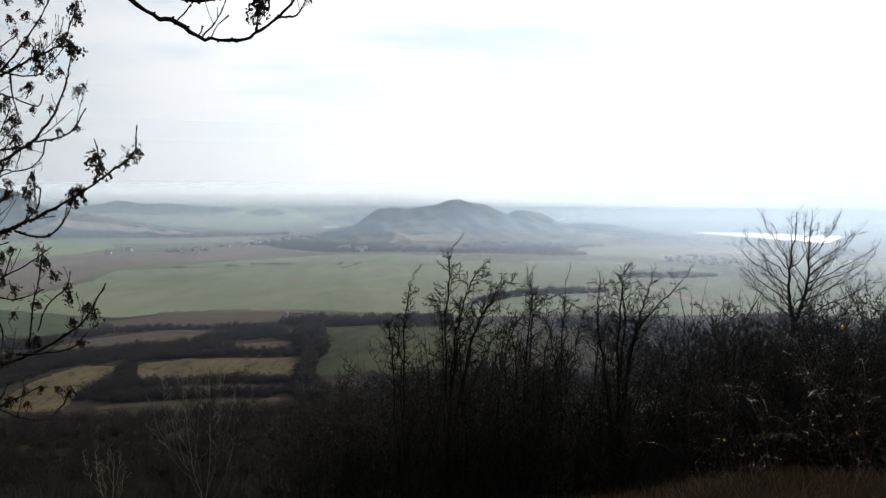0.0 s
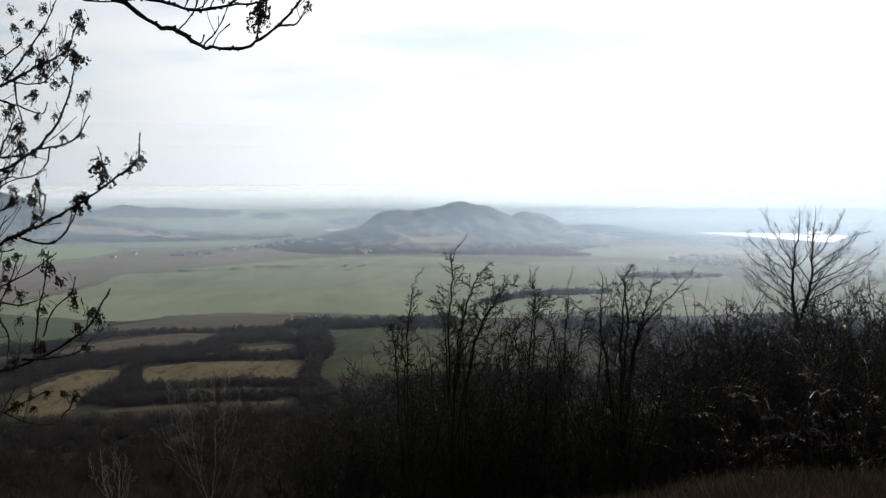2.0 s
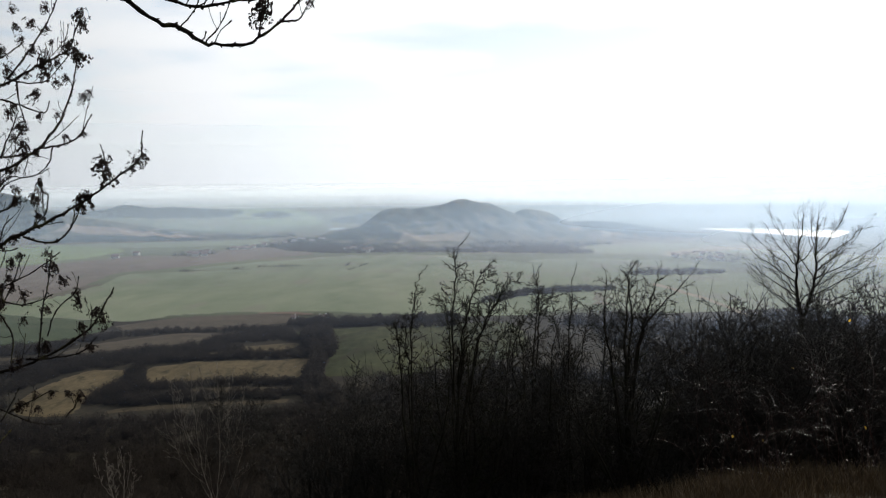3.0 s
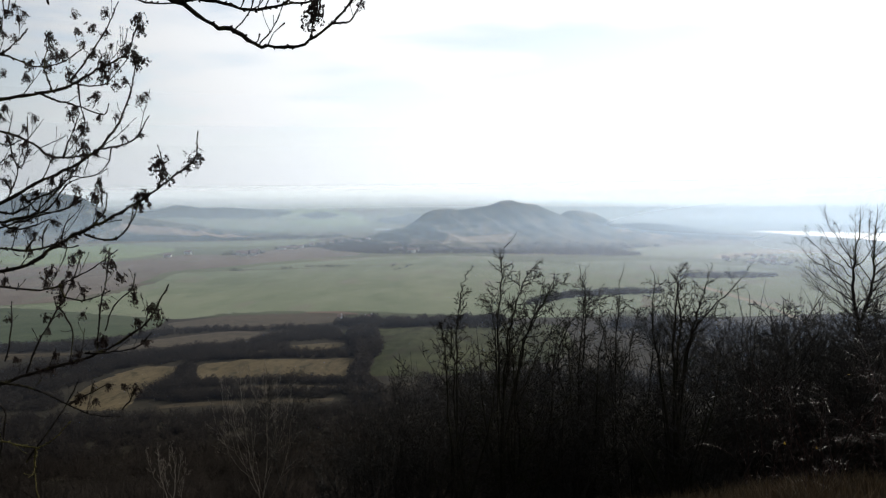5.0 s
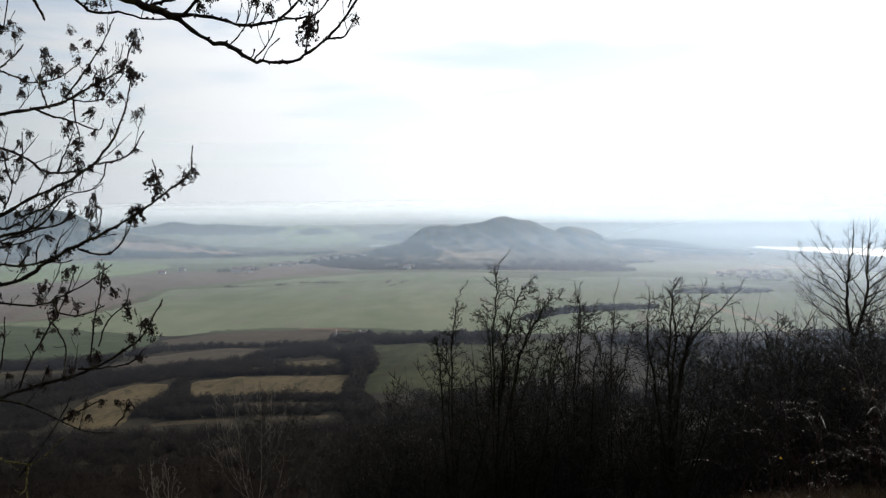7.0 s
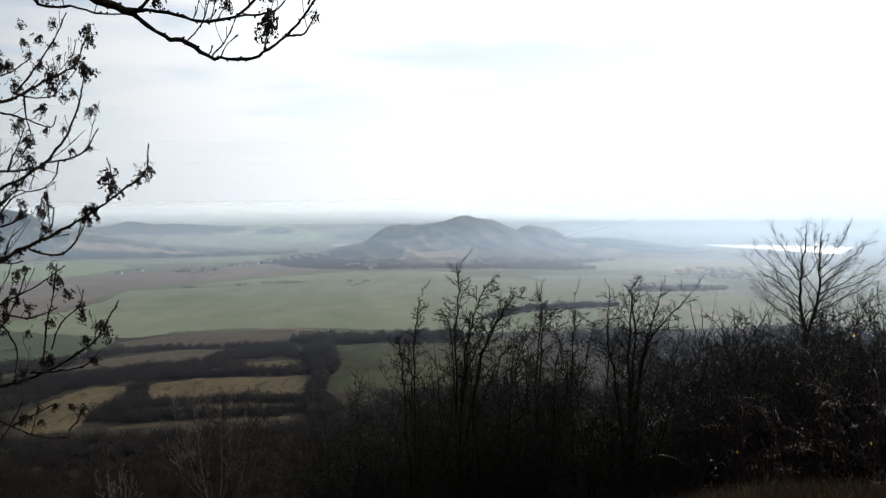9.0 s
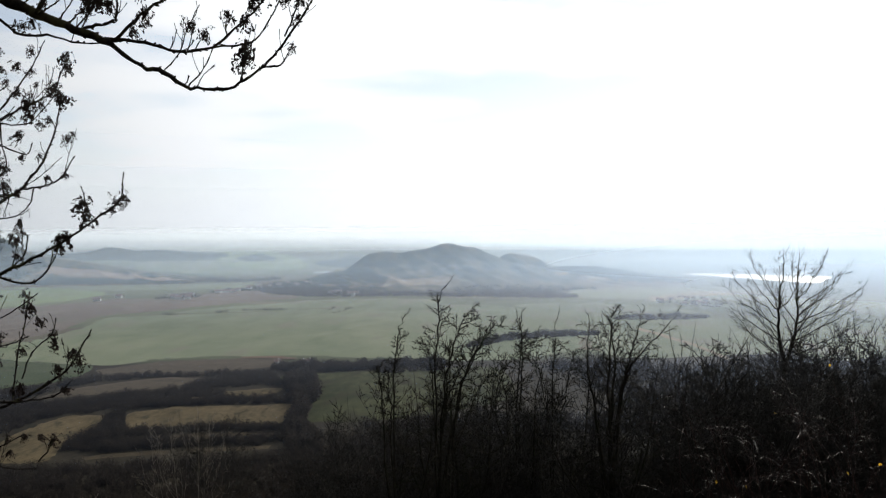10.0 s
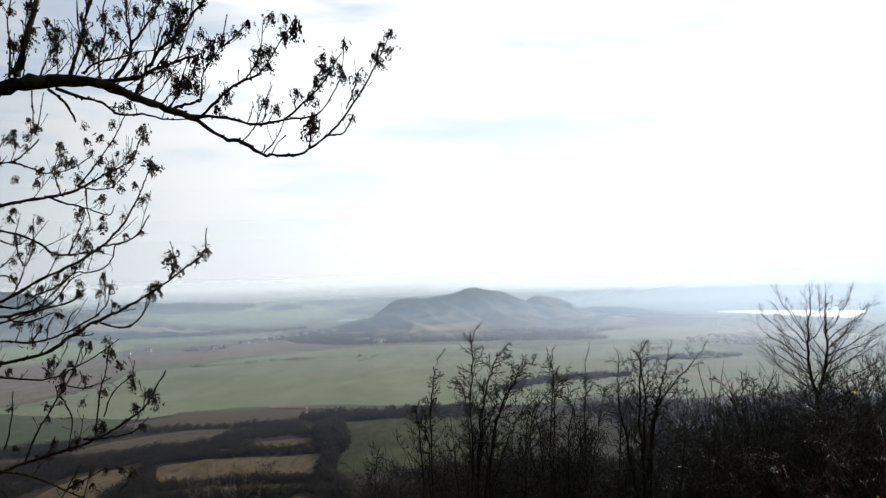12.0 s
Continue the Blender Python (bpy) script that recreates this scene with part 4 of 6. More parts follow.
def bare_tree(name, place, top, stems, seed, label, category, lean=(0, 0), spread=0.35, thick=0.05, spec=None, group="", mat=None, leaders=(), twig=0.0046):
    """A leafless tree or shrub: one or more stems from the ground, each a part with its side twigs."""
    r = random.Random(seed)
    mat = mat or M_BARK
    spec = spec or [(9, 0.42, 38, 0.10, 0.05, 4), (7, 0.45, 42, 0.14, 0.04, 3), (4, 0.5, 45, 0.16, 0.02, 3)]
    g = float(terrain(*place)) - 0.15
    th = empty(name, (*place, g), label, category, group)
    tall = top - g
    base = Vector((0, 0, 0))
    for k, (line, w, bare) in enumerate(leaders):
        foot = Vector((r.uniform(-0.15, 0.15), r.uniform(-0.15, 0.15), 0))
        pts = [foot] + [Vector(q) - Vector((*place, g)) for q in line]
        away = r.uniform(-0.3, 0.3)
        pts = pts[:1] + [q + Vector((r.gauss(0, 0.022), away * i / len(pts), r.gauss(0, 0.022))) for i, q in enumerate(pts[1:])]
        pts = curve_line(pts, 5)
        n = len(pts) - 1
        pts = [q + Vector([r.gauss(0, 0.009) for _ in range(3)]) for q in pts]
        rad = [w * 1.3 * (1 - q / n) ** 1.25 + 0.0022 for q in range(n + 1)]
        v, f = [], []
        tube(v, f, pts, rad, 6)
        end = n + 1 - int(bare * n)
        branch_out(r, v, f, pts[n // 4:end], rad[n // 4:end], 0, spec, twig)
        if spec is CROOKED_TWIGS or spec is AIRY_TWIGS:
            branch_out(r, v, f, pts[n // 3:end], rad[n // 3:end], 0, SPUR_TWIGS, 0.0040)
        if bare > 0.1:
            branch_out(r, v, f, pts[end - 2:], rad[end - 2:], 0, [(9, 0.12, 38, 0.14, 0.1, 3), (3, 0.4, 40, 0.1, 0.1, 3)])
        mesh_object("stem", v, f, mat, th, smooth=True)
    for k in range(stems):
        a = 6.283 * (k + r.uniform(-0.3, 0.3)) / stems
        s = spread * r.uniform(0.5, 1.2) if stems > 1 else 0
        d = Vector((math.cos(a) * s + lean[0], math.sin(a) * s + lean[1], 1))
        ln = tall * (1.0 if k == 0 else r.uniform(0.65, 1.0)) * 1.22
        pts = stem(r, base + Vector((math.cos(a), math.sin(a), 0)) * thick * 1.5, d, ln, 0.08, 0.06, 9)
        rad = [thick * (1 if k == 0 else 0.8) * (1 - q / 9) ** 1.15 + 0.0016 for q in range(10)]
        v, f = [], []
        tube(v, f, pts, rad, 6)
        branch_out(r, v, f, pts, rad, 0, spec, twig)
        mesh_object("stem", v, f, mat, th, smooth=True)
    return th



FINE_TWIGS = [(9, 0.20, 34, 0.06, 0.06, 3), (5, 0.4, 38, 0.08, 0.05, 3)]
CROOKED_TWIGS = [(19, 0.19, 54, 0.17, 0.04, 4), (7, 0.42, 52, 0.17, 0.03, 3), (3, 0.45, 50, 0.16, 0.02, 3)]
AIRY_TWIGS = [(19, 0.19, 52, 0.15, 0.03, 4), (6, 0.42, 50, 0.15, 0.03, 3), (3, 0.5, 48, 0.14, 0.02, 3)]
SPUR_TWIGS = [(26, 0.040, 65, 0.15, 0.06, 3), (7, 0.6, 60, 0.2, 0.05, 3)]
PALE_TWIGS = [(8, 0.26, 36, 0.06, 0.06, 4), (5, 0.42, 36, 0.06, 0.05, 3), (2, 0.5, 36, 0.06, 0.04, 3)]
ROUND_TWIGS = [(10, 0.30, 36, 0.07, 0.10, 5), (5, 0.45, 36, 0.07, 0.10, 4), (2, 0.5, 36, 0.07, 0.08, 3)]
BUSHY_TWIGS = [(13, 0.34, 48, 0.10, 0.05, 4), (6, 0.45, 46, 0.10, 0.05, 3), (3, 0.5, 46, 0.10, 0.04, 3)]


def crown_tree(name, place, fork, centre, size, limbs, seed, label, category, thick=0.06, spec=None, mat=None, twig=0.0032, low=-0.45):
    """A leafless tree with a rounded crown: a trunk that parts into two leaders, whose limbs curve out and up to the crown's outline."""
    r = random.Random(seed)
    mat, spec = mat or M_BARK, spec or ROUND_TWIGS
    g = float(terrain(*place)) - 0.15
    th = empty(name, (*place, g), label, category)
    here = Vector((*place, g))
    top = Vector((place[0] + r.gauss(0, 0.03), place[1], fork)) - here
    line = curve_line([Vector((0, 0, 0)), top * 0.35 + Vector((0.05, 0.03, 0)), top * 0.7 + Vector((-0.03, 0.02, 0)), top], 4)
    n = len(line)
    v, f = [], []
    tube(v, f, line, [thick * (1.35 - 0.45 * k / n) for k in range(n)], 8)
    mesh_object("trunk", v, f, mat, th, smooth=True)
    mid, box = Vector(centre) - here, Vector(size)
    leaders = []
    for s in (-1, 1):
        end = mid + Vector((s * 0.22 * box.x, s * 0.25 * box.y, 0.93 * box.z))
        pts = curve_line([top * 0.97, top.lerp(end, 0.3) + Vector((s * 0.10 * box.x, 0, 0)), top.lerp(end, 0.65) + Vector((s * 0.06 * box.x, s * 0.1, 0)), end], 5)
        pts = [q + Vector([r.gauss(0, 0.012) for _ in range(3)]) for q in pts]
        m = len(pts) - 1
        rad = [thick * 0.72 * (1 - k / m) ** 1.1 + 0.003 for k in range(m + 1)]
        v, f = [], []
        tube(v, f, pts, rad, 7)
        branch_out(r, v, f, pts[m // 2:], rad[m // 2:], 0, spec, twig)
        mesh_object("leader", v, f, mat, th, smooth=True)
        leaders.append((pts, rad))
    for k in range(limbs):
        up = low + (0.97 - low) * (k + 0.5) / limbs
        turn = k * 2.39996 + r.uniform(-0.3, 0.3)
        way = Vector((math.cos(turn) * math.sqrt(1 - up * up), math.sin(turn) * math.sqrt(1 - up * up), up))
        goal = mid + Vector((way.x * box.x, way.y * box.y, way.z * box.z)) * r.uniform(0.86, 1.08)
        pts, rad = leaders[0 if way.x < 0 else 1]
        at = min(int((0.04 + 0.55 * (k + r.random()) / limbs) * len(pts)), len(pts) - 3)
        a, climb = pts[at], (pts[at + 1] - pts[at]).normalized()
        d = goal - a
        out = Vector((d.x, d.y, 0)).normalized()
        c1, c2 = a + (climb * 0.5 + out * 0.6) * d.length * 0.35, goal - (d.normalized() * 0.6 + Vector((0, 0, 0.45))) * d.length * 0.30
        bend = []
        for q in range(10):
            t = q / 9
            bend.append(a * (1 - t) ** 3 + c1 * 3 * t * (1 - t) ** 2 + c2 * 3 * t * t * (1 - t) + goal * t ** 3 + Vector([r.gauss(0, 0.013) for _ in range(3)]) * (q > 0) * min(d.length, 1.5))
        lr = [min(rad[at] * 0.5, thick * 0.20) * (1 - q / 9) ** 1.1 + 0.0018 for q in range(10)]
        v, f = [], []
        tube(v, f, bend, lr, 6)
        branch_out(r, v, f, bend[2:], lr[2:], 0, spec, twig)
        mesh_object("limb", v, f, mat, th, smooth=True)
    return th


bare_tree("shrub", (-0.51, 9.8), -0.80, 3, 101, "leafless shrub with tufted twig ends in the thicket", "shrub", spread=0.35, thick=0.03, group="thicket shrubs", spec=CROOKED_TWIGS, leaders=[([(-0.53, 9.80, -1.73), (-0.50, 9.80, -0.52), (-0.49, 9.80, -0.04), (-0.43, 9.80, 0.36), (-0.36, 9.80, 0.51), (-0.29, 9.80, 0.59)], 0.01, 0.35), ([(-0.60, 9.80, -1.57), (-0.64, 9.80, -0.67), (-0.68, 9.80, -0.26), (-0.71, 9.80, -0.08)], 0.013, 0.05), ([(-0.57, 9.80, -1.57), (-0.54, 9.80, -0.75), (-0.58, 9.80, -0.30), (-0.56, 9.80, -0.08)], 0.012, 0.05)])
bare_tree("shrub", (0.15, 9.8), -0.35, 3, 102, "tall leafless shrub with one long upright shoot", "shrub", spread=0.3, thick=0.03, group="thicket shrubs", spec=CROOKED_TWIGS, leaders=[([(0.09, 9.80, -1.88), (0.05, 9.80, -0.53), (0.07, 9.80, 0.36), (0.12, 9.80, 0.72), (0.18, 9.80, 0.87), (0.29, 9.80, 1.06)], 0.013, 0.3), ([(0.09, 9.80, -1.58), (0.15, 9.80, -0.38), (0.25, 9.80, 0.10), (0.36, 9.80, 0.35), (0.47, 9.80, 0.54), (0.58, 9.80, 0.59)], 0.014, 0.05), ([(0.05, 9.80, -1.58), (-0.01, 9.80, -0.53), (-0.06, 9.80, 0.03), (-0.16, 9.80, 0.21)], 0.01, 0.05), ([(0.11, 9.80, -1.58), (0.17, 9.80, -0.53), (0.20, 9.80, -0.05), (0.16, 9.80, 0.25)], 0.013, 0.05), ([(0.11, 9.80, -1.58), (0.22, 9.80, -0.60), (0.34, 9.80, -0.16), (0.40, 9.80, 0.13)], 0.013, 0.05)])
bare_tree("shrub", (0.26, 9.8), -0.35, 3, 103, "leafless shrub with a long arching bough", "shrub", spread=0.4, thick=0.03, group="thicket shrubs", spec=CROOKED_TWIGS, leaders=[([(0.16, 9.80, -1.73), (0.28, 9.80, -0.68), (0.47, 9.80, -0.09), (0.58, 9.80, 0.13), (0.69, 9.80, 0.24), (0.83, 9.80, 0.33), (1.02, 9.80, 0.31)], 0.017, 0.02), ([(0.20, 9.80, -1.66), (0.35, 9.80, -0.68), (0.52, 9.80, -0.09), (0.64, 9.80, 0.24), (0.74, 9.80, 0.37)], 0.013, 0.05), ([(0.21, 9.80, -1.66), (0.43, 9.80, -0.83), (0.65, 9.80, -0.39), (0.80, 9.80, -0.09)], 0.011, 0.05)])
bare_tree("shrub", (1.15, 10.5), -0.41, 2, 104, "slender leafless shrub in the thicket", "shrub", spread=0.35, thick=0.03, group="thicket shrubs", spec=CROOKED_TWIGS, leaders=[([(1.12, 10.50, -1.98), (1.16, 10.50, -0.69), (1.20, 10.50, -0.06), (1.20, 10.50, 0.34), (1.30, 10.50, 0.57)], 0.011, 0.25), ([(1.15, 10.50, -1.82), (1.20, 10.50, -0.53), (1.24, 10.50, 0.10), (1.19, 10.50, 0.34), (1.15, 10.50, 0.51)], 0.009, 0.2), ([(1.08, 10.50, -1.81), (0.85, 10.50, -0.85), (0.97, 10.50, -0.29), (1.32, 10.50, 0.02), (1.71, 10.50, 0.17)], 0.008, 0.05), ([(1.10, 10.50, -1.81), (1.02, 10.50, -0.85), (0.97, 10.50, -0.45), (0.89, 10.50, -0.21)], 0.009, 0.05)])
bare_tree("shrub", (1.70, 10.5), -0.41, 3, 105, "slender leafless shrub in the thicket", "shrub", spread=0.35, thick=0.03, group="thicket shrubs", spec=CROOKED_TWIGS, leaders=[([(1.64, 10.50, -1.98), (1.66, 10.50, -0.54), (1.67, 10.50, -0.06), (1.69, 10.50, 0.25), (1.77, 10.50, 0.56)], 0.009, 0.3), ([(1.62, 10.50, -1.82), (1.52, 10.50, -0.85), (1.44, 10.50, -0.22), (1.38, 10.50, 0.22)], 0.009, 0.1), ([(1.65, 10.50, -1.82), (1.78, 10.50, -0.86), (1.91, 10.50, -0.22), (1.98, 10.50, 0.01)], 0.009, 0.05)])
bare_tree("hawthorn", (2.36, 9.8), -0.35, 5, 106, "crooked leafless hawthorn with a rounded crown", "tree", spread=0.3, thick=0.02, spec=AIRY_TWIGS, leaders=[([(2.30, 9.80, -2.44), (2.25, 9.80, -1.15), (2.23, 9.80, -0.40), (2.24, 9.80, 0.34), (2.16, 9.80, 0.57)], 0.03, 0.05), ([(2.30, 9.80, -2.28), (2.30, 9.80, -0.77), (2.34, 9.80, -0.18), (2.31, 9.80, 0.19), (2.36, 9.80, 0.48), (2.45, 9.80, 0.57)], 0.018, 0.05), ([(2.31, 9.80, -2.28), (2.37, 9.80, -0.70), (2.51, 9.80, -0.18), (2.62, 9.80, 0.04), (2.96, 9.80, 0.39), (3.10, 9.80, 0.59)], 0.022, 0.12), ([(2.31, 9.80, -2.21), (2.39, 9.80, -0.55), (2.55, 9.80, -0.11), (2.61, 9.80, 0.19), (2.66, 9.80, 0.48), (2.62, 9.80, 0.66)], 0.018, 0.1), ([(2.25, 9.80, -2.05), (2.08, 9.80, -0.70), (1.98, 9.80, -0.32), (2.02, 9.80, 0.04), (2.05, 9.80, 0.34), (2.00, 9.80, 0.57)], 0.017, 0.1)], twig=0.0038)
bare_tree("shrub", (3.88, 12), -0.16, 5, 107, "leafless shrub with straight upright shoots", "shrub", spread=0.2, thick=0.03, group="thicket shrubs", spec=FINE_TWIGS, leaders=[([(3.89, 12.00, -2.26), (3.84, 12.00, -0.97), (3.80, 12.00, -0.43), (3.75, 12.00, 0.06)], 0.0112, 0.22), ([(3.92, 12.00, -2.26), (3.92, 12.00, -0.97), (3.94, 12.00, -0.52), (3.94, 12.00, -0.03)], 0.0112, 0.22), ([(3.92, 12.00, -2.26), (3.73, 12.00, -1.16), (3.63, 12.00, -0.70), (3.58, 12.00, -0.30)], 0.0098, 0.22)])
bare_tree("shrub", (4.37, 11.5), -0.35, 4, 108, "spreading thorny leafless shrub", "shrub", spread=0.6, thick=0.03, group="thicket shrubs", spec=BUSHY_TWIGS, leaders=[([(4.38, 11.50, -2.10), (4.26, 11.50, -1.04), (4.12, 11.50, -0.61), (3.94, 11.50, -0.26)], 0.014, 0.22), ([(4.38, 11.50, -2.10), (4.39, 11.50, -1.04), (4.42, 11.50, -0.52), (4.41, 11.50, -0.22)], 0.014, 0.22), ([(4.40, 11.50, -2.10), (4.52, 11.50, -1.04), (4.72, 11.50, -0.61), (4.80, 11.50, -0.35)], 0.0126, 0.22)])
DENSE_SHRUBS = [(4.97, 12, -0.46), (4.92, 11, -0.41), (5.86, 12, -0.55), (5.7, 11, -0.29), (6.7, 12.5, -0.36), (6.42, 11.5, -0.24), (7.01, 12, -0.28), (7.46, 12, -0.32), (7.99, 12, -0.23), (4.19, 10.5, -0.28), (6.29, 13.5, -0.77), (6.49, 13, -0.58), (5.62, 13, -0.73), (5.75, 10.5, -0.24), (6.59, 11, -0.2), (4.8, 12.5, -0.59), (4.18, 10, -0.27), (5.01, 10.5, -0.32), (5.15, 10, -0.27), (6.92, 13, -0.53), (5.7, 10, -0.15), (6.59, 14.5, -0.78), (7.26, 15, -0.86), (3.98, 11, -0.75)]
LOW_SHRUBS = [(-1.02, 10.5, -1.49), (-0.42, 11.5, -1.08), (-0.23, 10.5, -0.55), (0.57, 11.5, -0.91), (1.04, 12, -1.06), (1.51, 11.5, -0.87), (2.11, 11.5, -0.62), (2.12, 10.5, -0.51), (3.28, 12, -1.2), (3.25, 11, -1.05), (4.52, 13, -1.4), (-0.75, 12, -1.37), (0.05, 12, -1.1), (0.36, 10.5, -0.95), (0.75, 10.5, -0.95), (1.22, 10.5, -0.87), (2.11, 12.5, -1.05), (2.65, 12, -1.07), (2.64, 10.5, -0.73), (3.5, 11, -1.15), (-0.98, 11, -1.55), (0.25, 11, -0.89), (0.9, 10, -0.68), (1.85, 10.5, -0.75), (2.88, 10, -0.47), (-1.5, 10.5, -1.3), (-1.9, 11, -1.7), (-1.3, 11.5, -1.35), (-2.2, 11.5, -2.15), (-1.7, 12, -1.8), (-2.7, 12, -2.7)]
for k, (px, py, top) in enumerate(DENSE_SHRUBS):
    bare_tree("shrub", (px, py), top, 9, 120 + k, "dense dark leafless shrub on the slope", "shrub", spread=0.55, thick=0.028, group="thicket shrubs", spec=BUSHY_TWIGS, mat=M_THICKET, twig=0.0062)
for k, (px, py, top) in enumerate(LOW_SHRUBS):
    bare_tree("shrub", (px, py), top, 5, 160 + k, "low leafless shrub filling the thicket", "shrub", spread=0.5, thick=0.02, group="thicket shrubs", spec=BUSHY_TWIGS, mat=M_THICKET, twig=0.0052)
crown_tree("bare_tree", (7.78, 16.8), -1.30, (7.90, 16.8, 0.07), (1.62, 1.5, 1.24), 34, 300, "round-crowned leafless tree rising above the thicket", "tree", thick=0.058, twig=0.0027, low=-0.36)
crown_tree("bare_tree", (-7.65, 24), -8.70, (-7.9, 24, -5.2), (1.5, 1.2, 1.45), 16, 301, "slender pale-twigged leafless tree on the slope", "tree", thick=0.02, spec=PALE_TWIGS, mat=M_PALE_BARK, low=-0.1)
crown_tree("bare_tree", (-7.2, 24.6), -8.6, (-7.1, 24.6, -5.7), (1.5, 1.2, 1.5), 18, 303, "bushy dark leafless tree on the slope", "tree", thick=0.03, spec=BUSHY_TWIGS, mat=M_THICKET, twig=0.006, low=-0.3)
crown_tree("bare_tree", (-8.97, 20), -7.3, (-9.1, 20, -5.75), (0.65, 0.5, 0.55), 6, 302, "slender pale-twigged leafless tree on the slope", "tree", thick=0.02, spec=PALE_TWIGS, mat=M_PALE_BARK, low=0.0)


def brush(name, count, near, far, left, right, seed, label, tall, mat):
    """Leafless undergrowth that fills the slope between the shrubs."""
    r = random.Random(seed)
    v, f = [], []
    for k in range(count):
        y = r.uniform(near, far)
        x = r.uniform(left, right) * y
        base = Vector((x, y, float(terrain(x, y)) - 0.1))
        h = tall * r.uniform(0.6, 1.15)
        for s in range(4):
            d = Vector((r.gauss(0, 0.42), r.gauss(0, 0.42), 1))
            pts = stem(r, base, d, h * r.uniform(0.7, 1.0), 0.17, 0.04, 5)
            rad = [0.016 * (1 - q / 5) ** 1.1 + 0.0016 for q in range(6)]
            tube(v, f, pts, rad, 3)
            branch_out(r, v, f, pts, rad, 0, [(10, 0.38, 48, 0.2, 0.03, 3), (6, 0.5, 48, 0.2, 0.02, 3)])
    ob = mesh_object(name, v, f, mat)
    return tagged(ob, label, "undergrowth", kind="stuff")


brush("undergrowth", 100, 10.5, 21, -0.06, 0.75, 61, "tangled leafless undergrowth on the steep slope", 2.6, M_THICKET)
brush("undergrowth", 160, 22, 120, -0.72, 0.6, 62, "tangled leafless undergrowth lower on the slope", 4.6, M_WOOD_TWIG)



# ---- the ash tree whose limbs hang into the view ----
ash_base = (-3.75, 3.6)
ash_z = float(terrain(*ash_base)) - 0.1
ash = empty("ash_tree", (0, 0, 0), "bare ash tree with dark limbs and dry seed clusters", "tree")


ash_rng = random.Random(29)


def cluster_mesh(seed):
    """A ragged hanging bunch of dry winged seeds and stalks, about 7 cm across."""
    r = random.Random(seed)
    v, f = [], []
    for k in range(19):
        a = r.uniform(0, 6.283)
        out = r.uniform(0.15, 1.0)
        d = Vector((math.cos(a) * out, math.sin(a) * out, r.uniform(-0.3, 1.0))).normalized()
        ln = r.uniform(0.016, 0.058)
        line = stem(r, Vector((0, 0, r.uniform(-0.012, 0.018))), d, ln, 0.25, -0.62, 4)
        tube(v, f, line, [0.0011, 0.0009, 0.0008, 0.0008, 0.0007], 3)
        for j in range(6):
            spot = line[4] if j < 3 else line[r.randrange(1, 5)]
            q = spot + Vector((r.gauss(0, 1), r.gauss(0, 1), r.gauss(-0.4, 1))) * 0.0048
            a = Vector((r.gauss(0, 0.6), r.gauss(0, 0.6), r.gauss(0, 1))).normalized()
            b = a.orthogonal().normalized()
            c = a.cross(b)
            s = r.uniform(0.0022, 0.0046)
            n0 = len(v)
            v += [tuple(q + a * s * 1.8), tuple(q - a * s * 1.8), tuple(q + b * s), tuple(q - b * s), tuple(q + c * s), tuple(q - c * s)]
            for i in (0, 1):
                f += [(n0 + i, n0 + 2, n0 + 4), (n0 + i, n0 + 4, n0 + 3), (n0 + i, n0 + 3, n0 + 5), (n0 + i, n0 + 5, n0 + 2)]
    me = bpy.data.meshes.new("seed_head")
    me.from_pydata(v, [], f)
    me.materials.append(M_SEED)
    return me


CLUSTERS = [cluster_mesh(200 + k) for k in range(7)]


def seed_heads(places):
    for x, y, z, s in places:
        ob = new("seed_head", CLUSTERS[ash_rng.randrange(7)])
        ob.parent = ash
        ob.location = (x, y, z)
        ob.rotation_euler = (ash_rng.gauss(0, 0.35), ash_rng.gauss(0, 0.35), ash_rng.uniform(0, 6.283))
        s *= 0.93
        ob.scale = (s * ash_rng.uniform(0.8, 1.0), s * 0.9, s * ash_rng.uniform(0.95, 1.35))


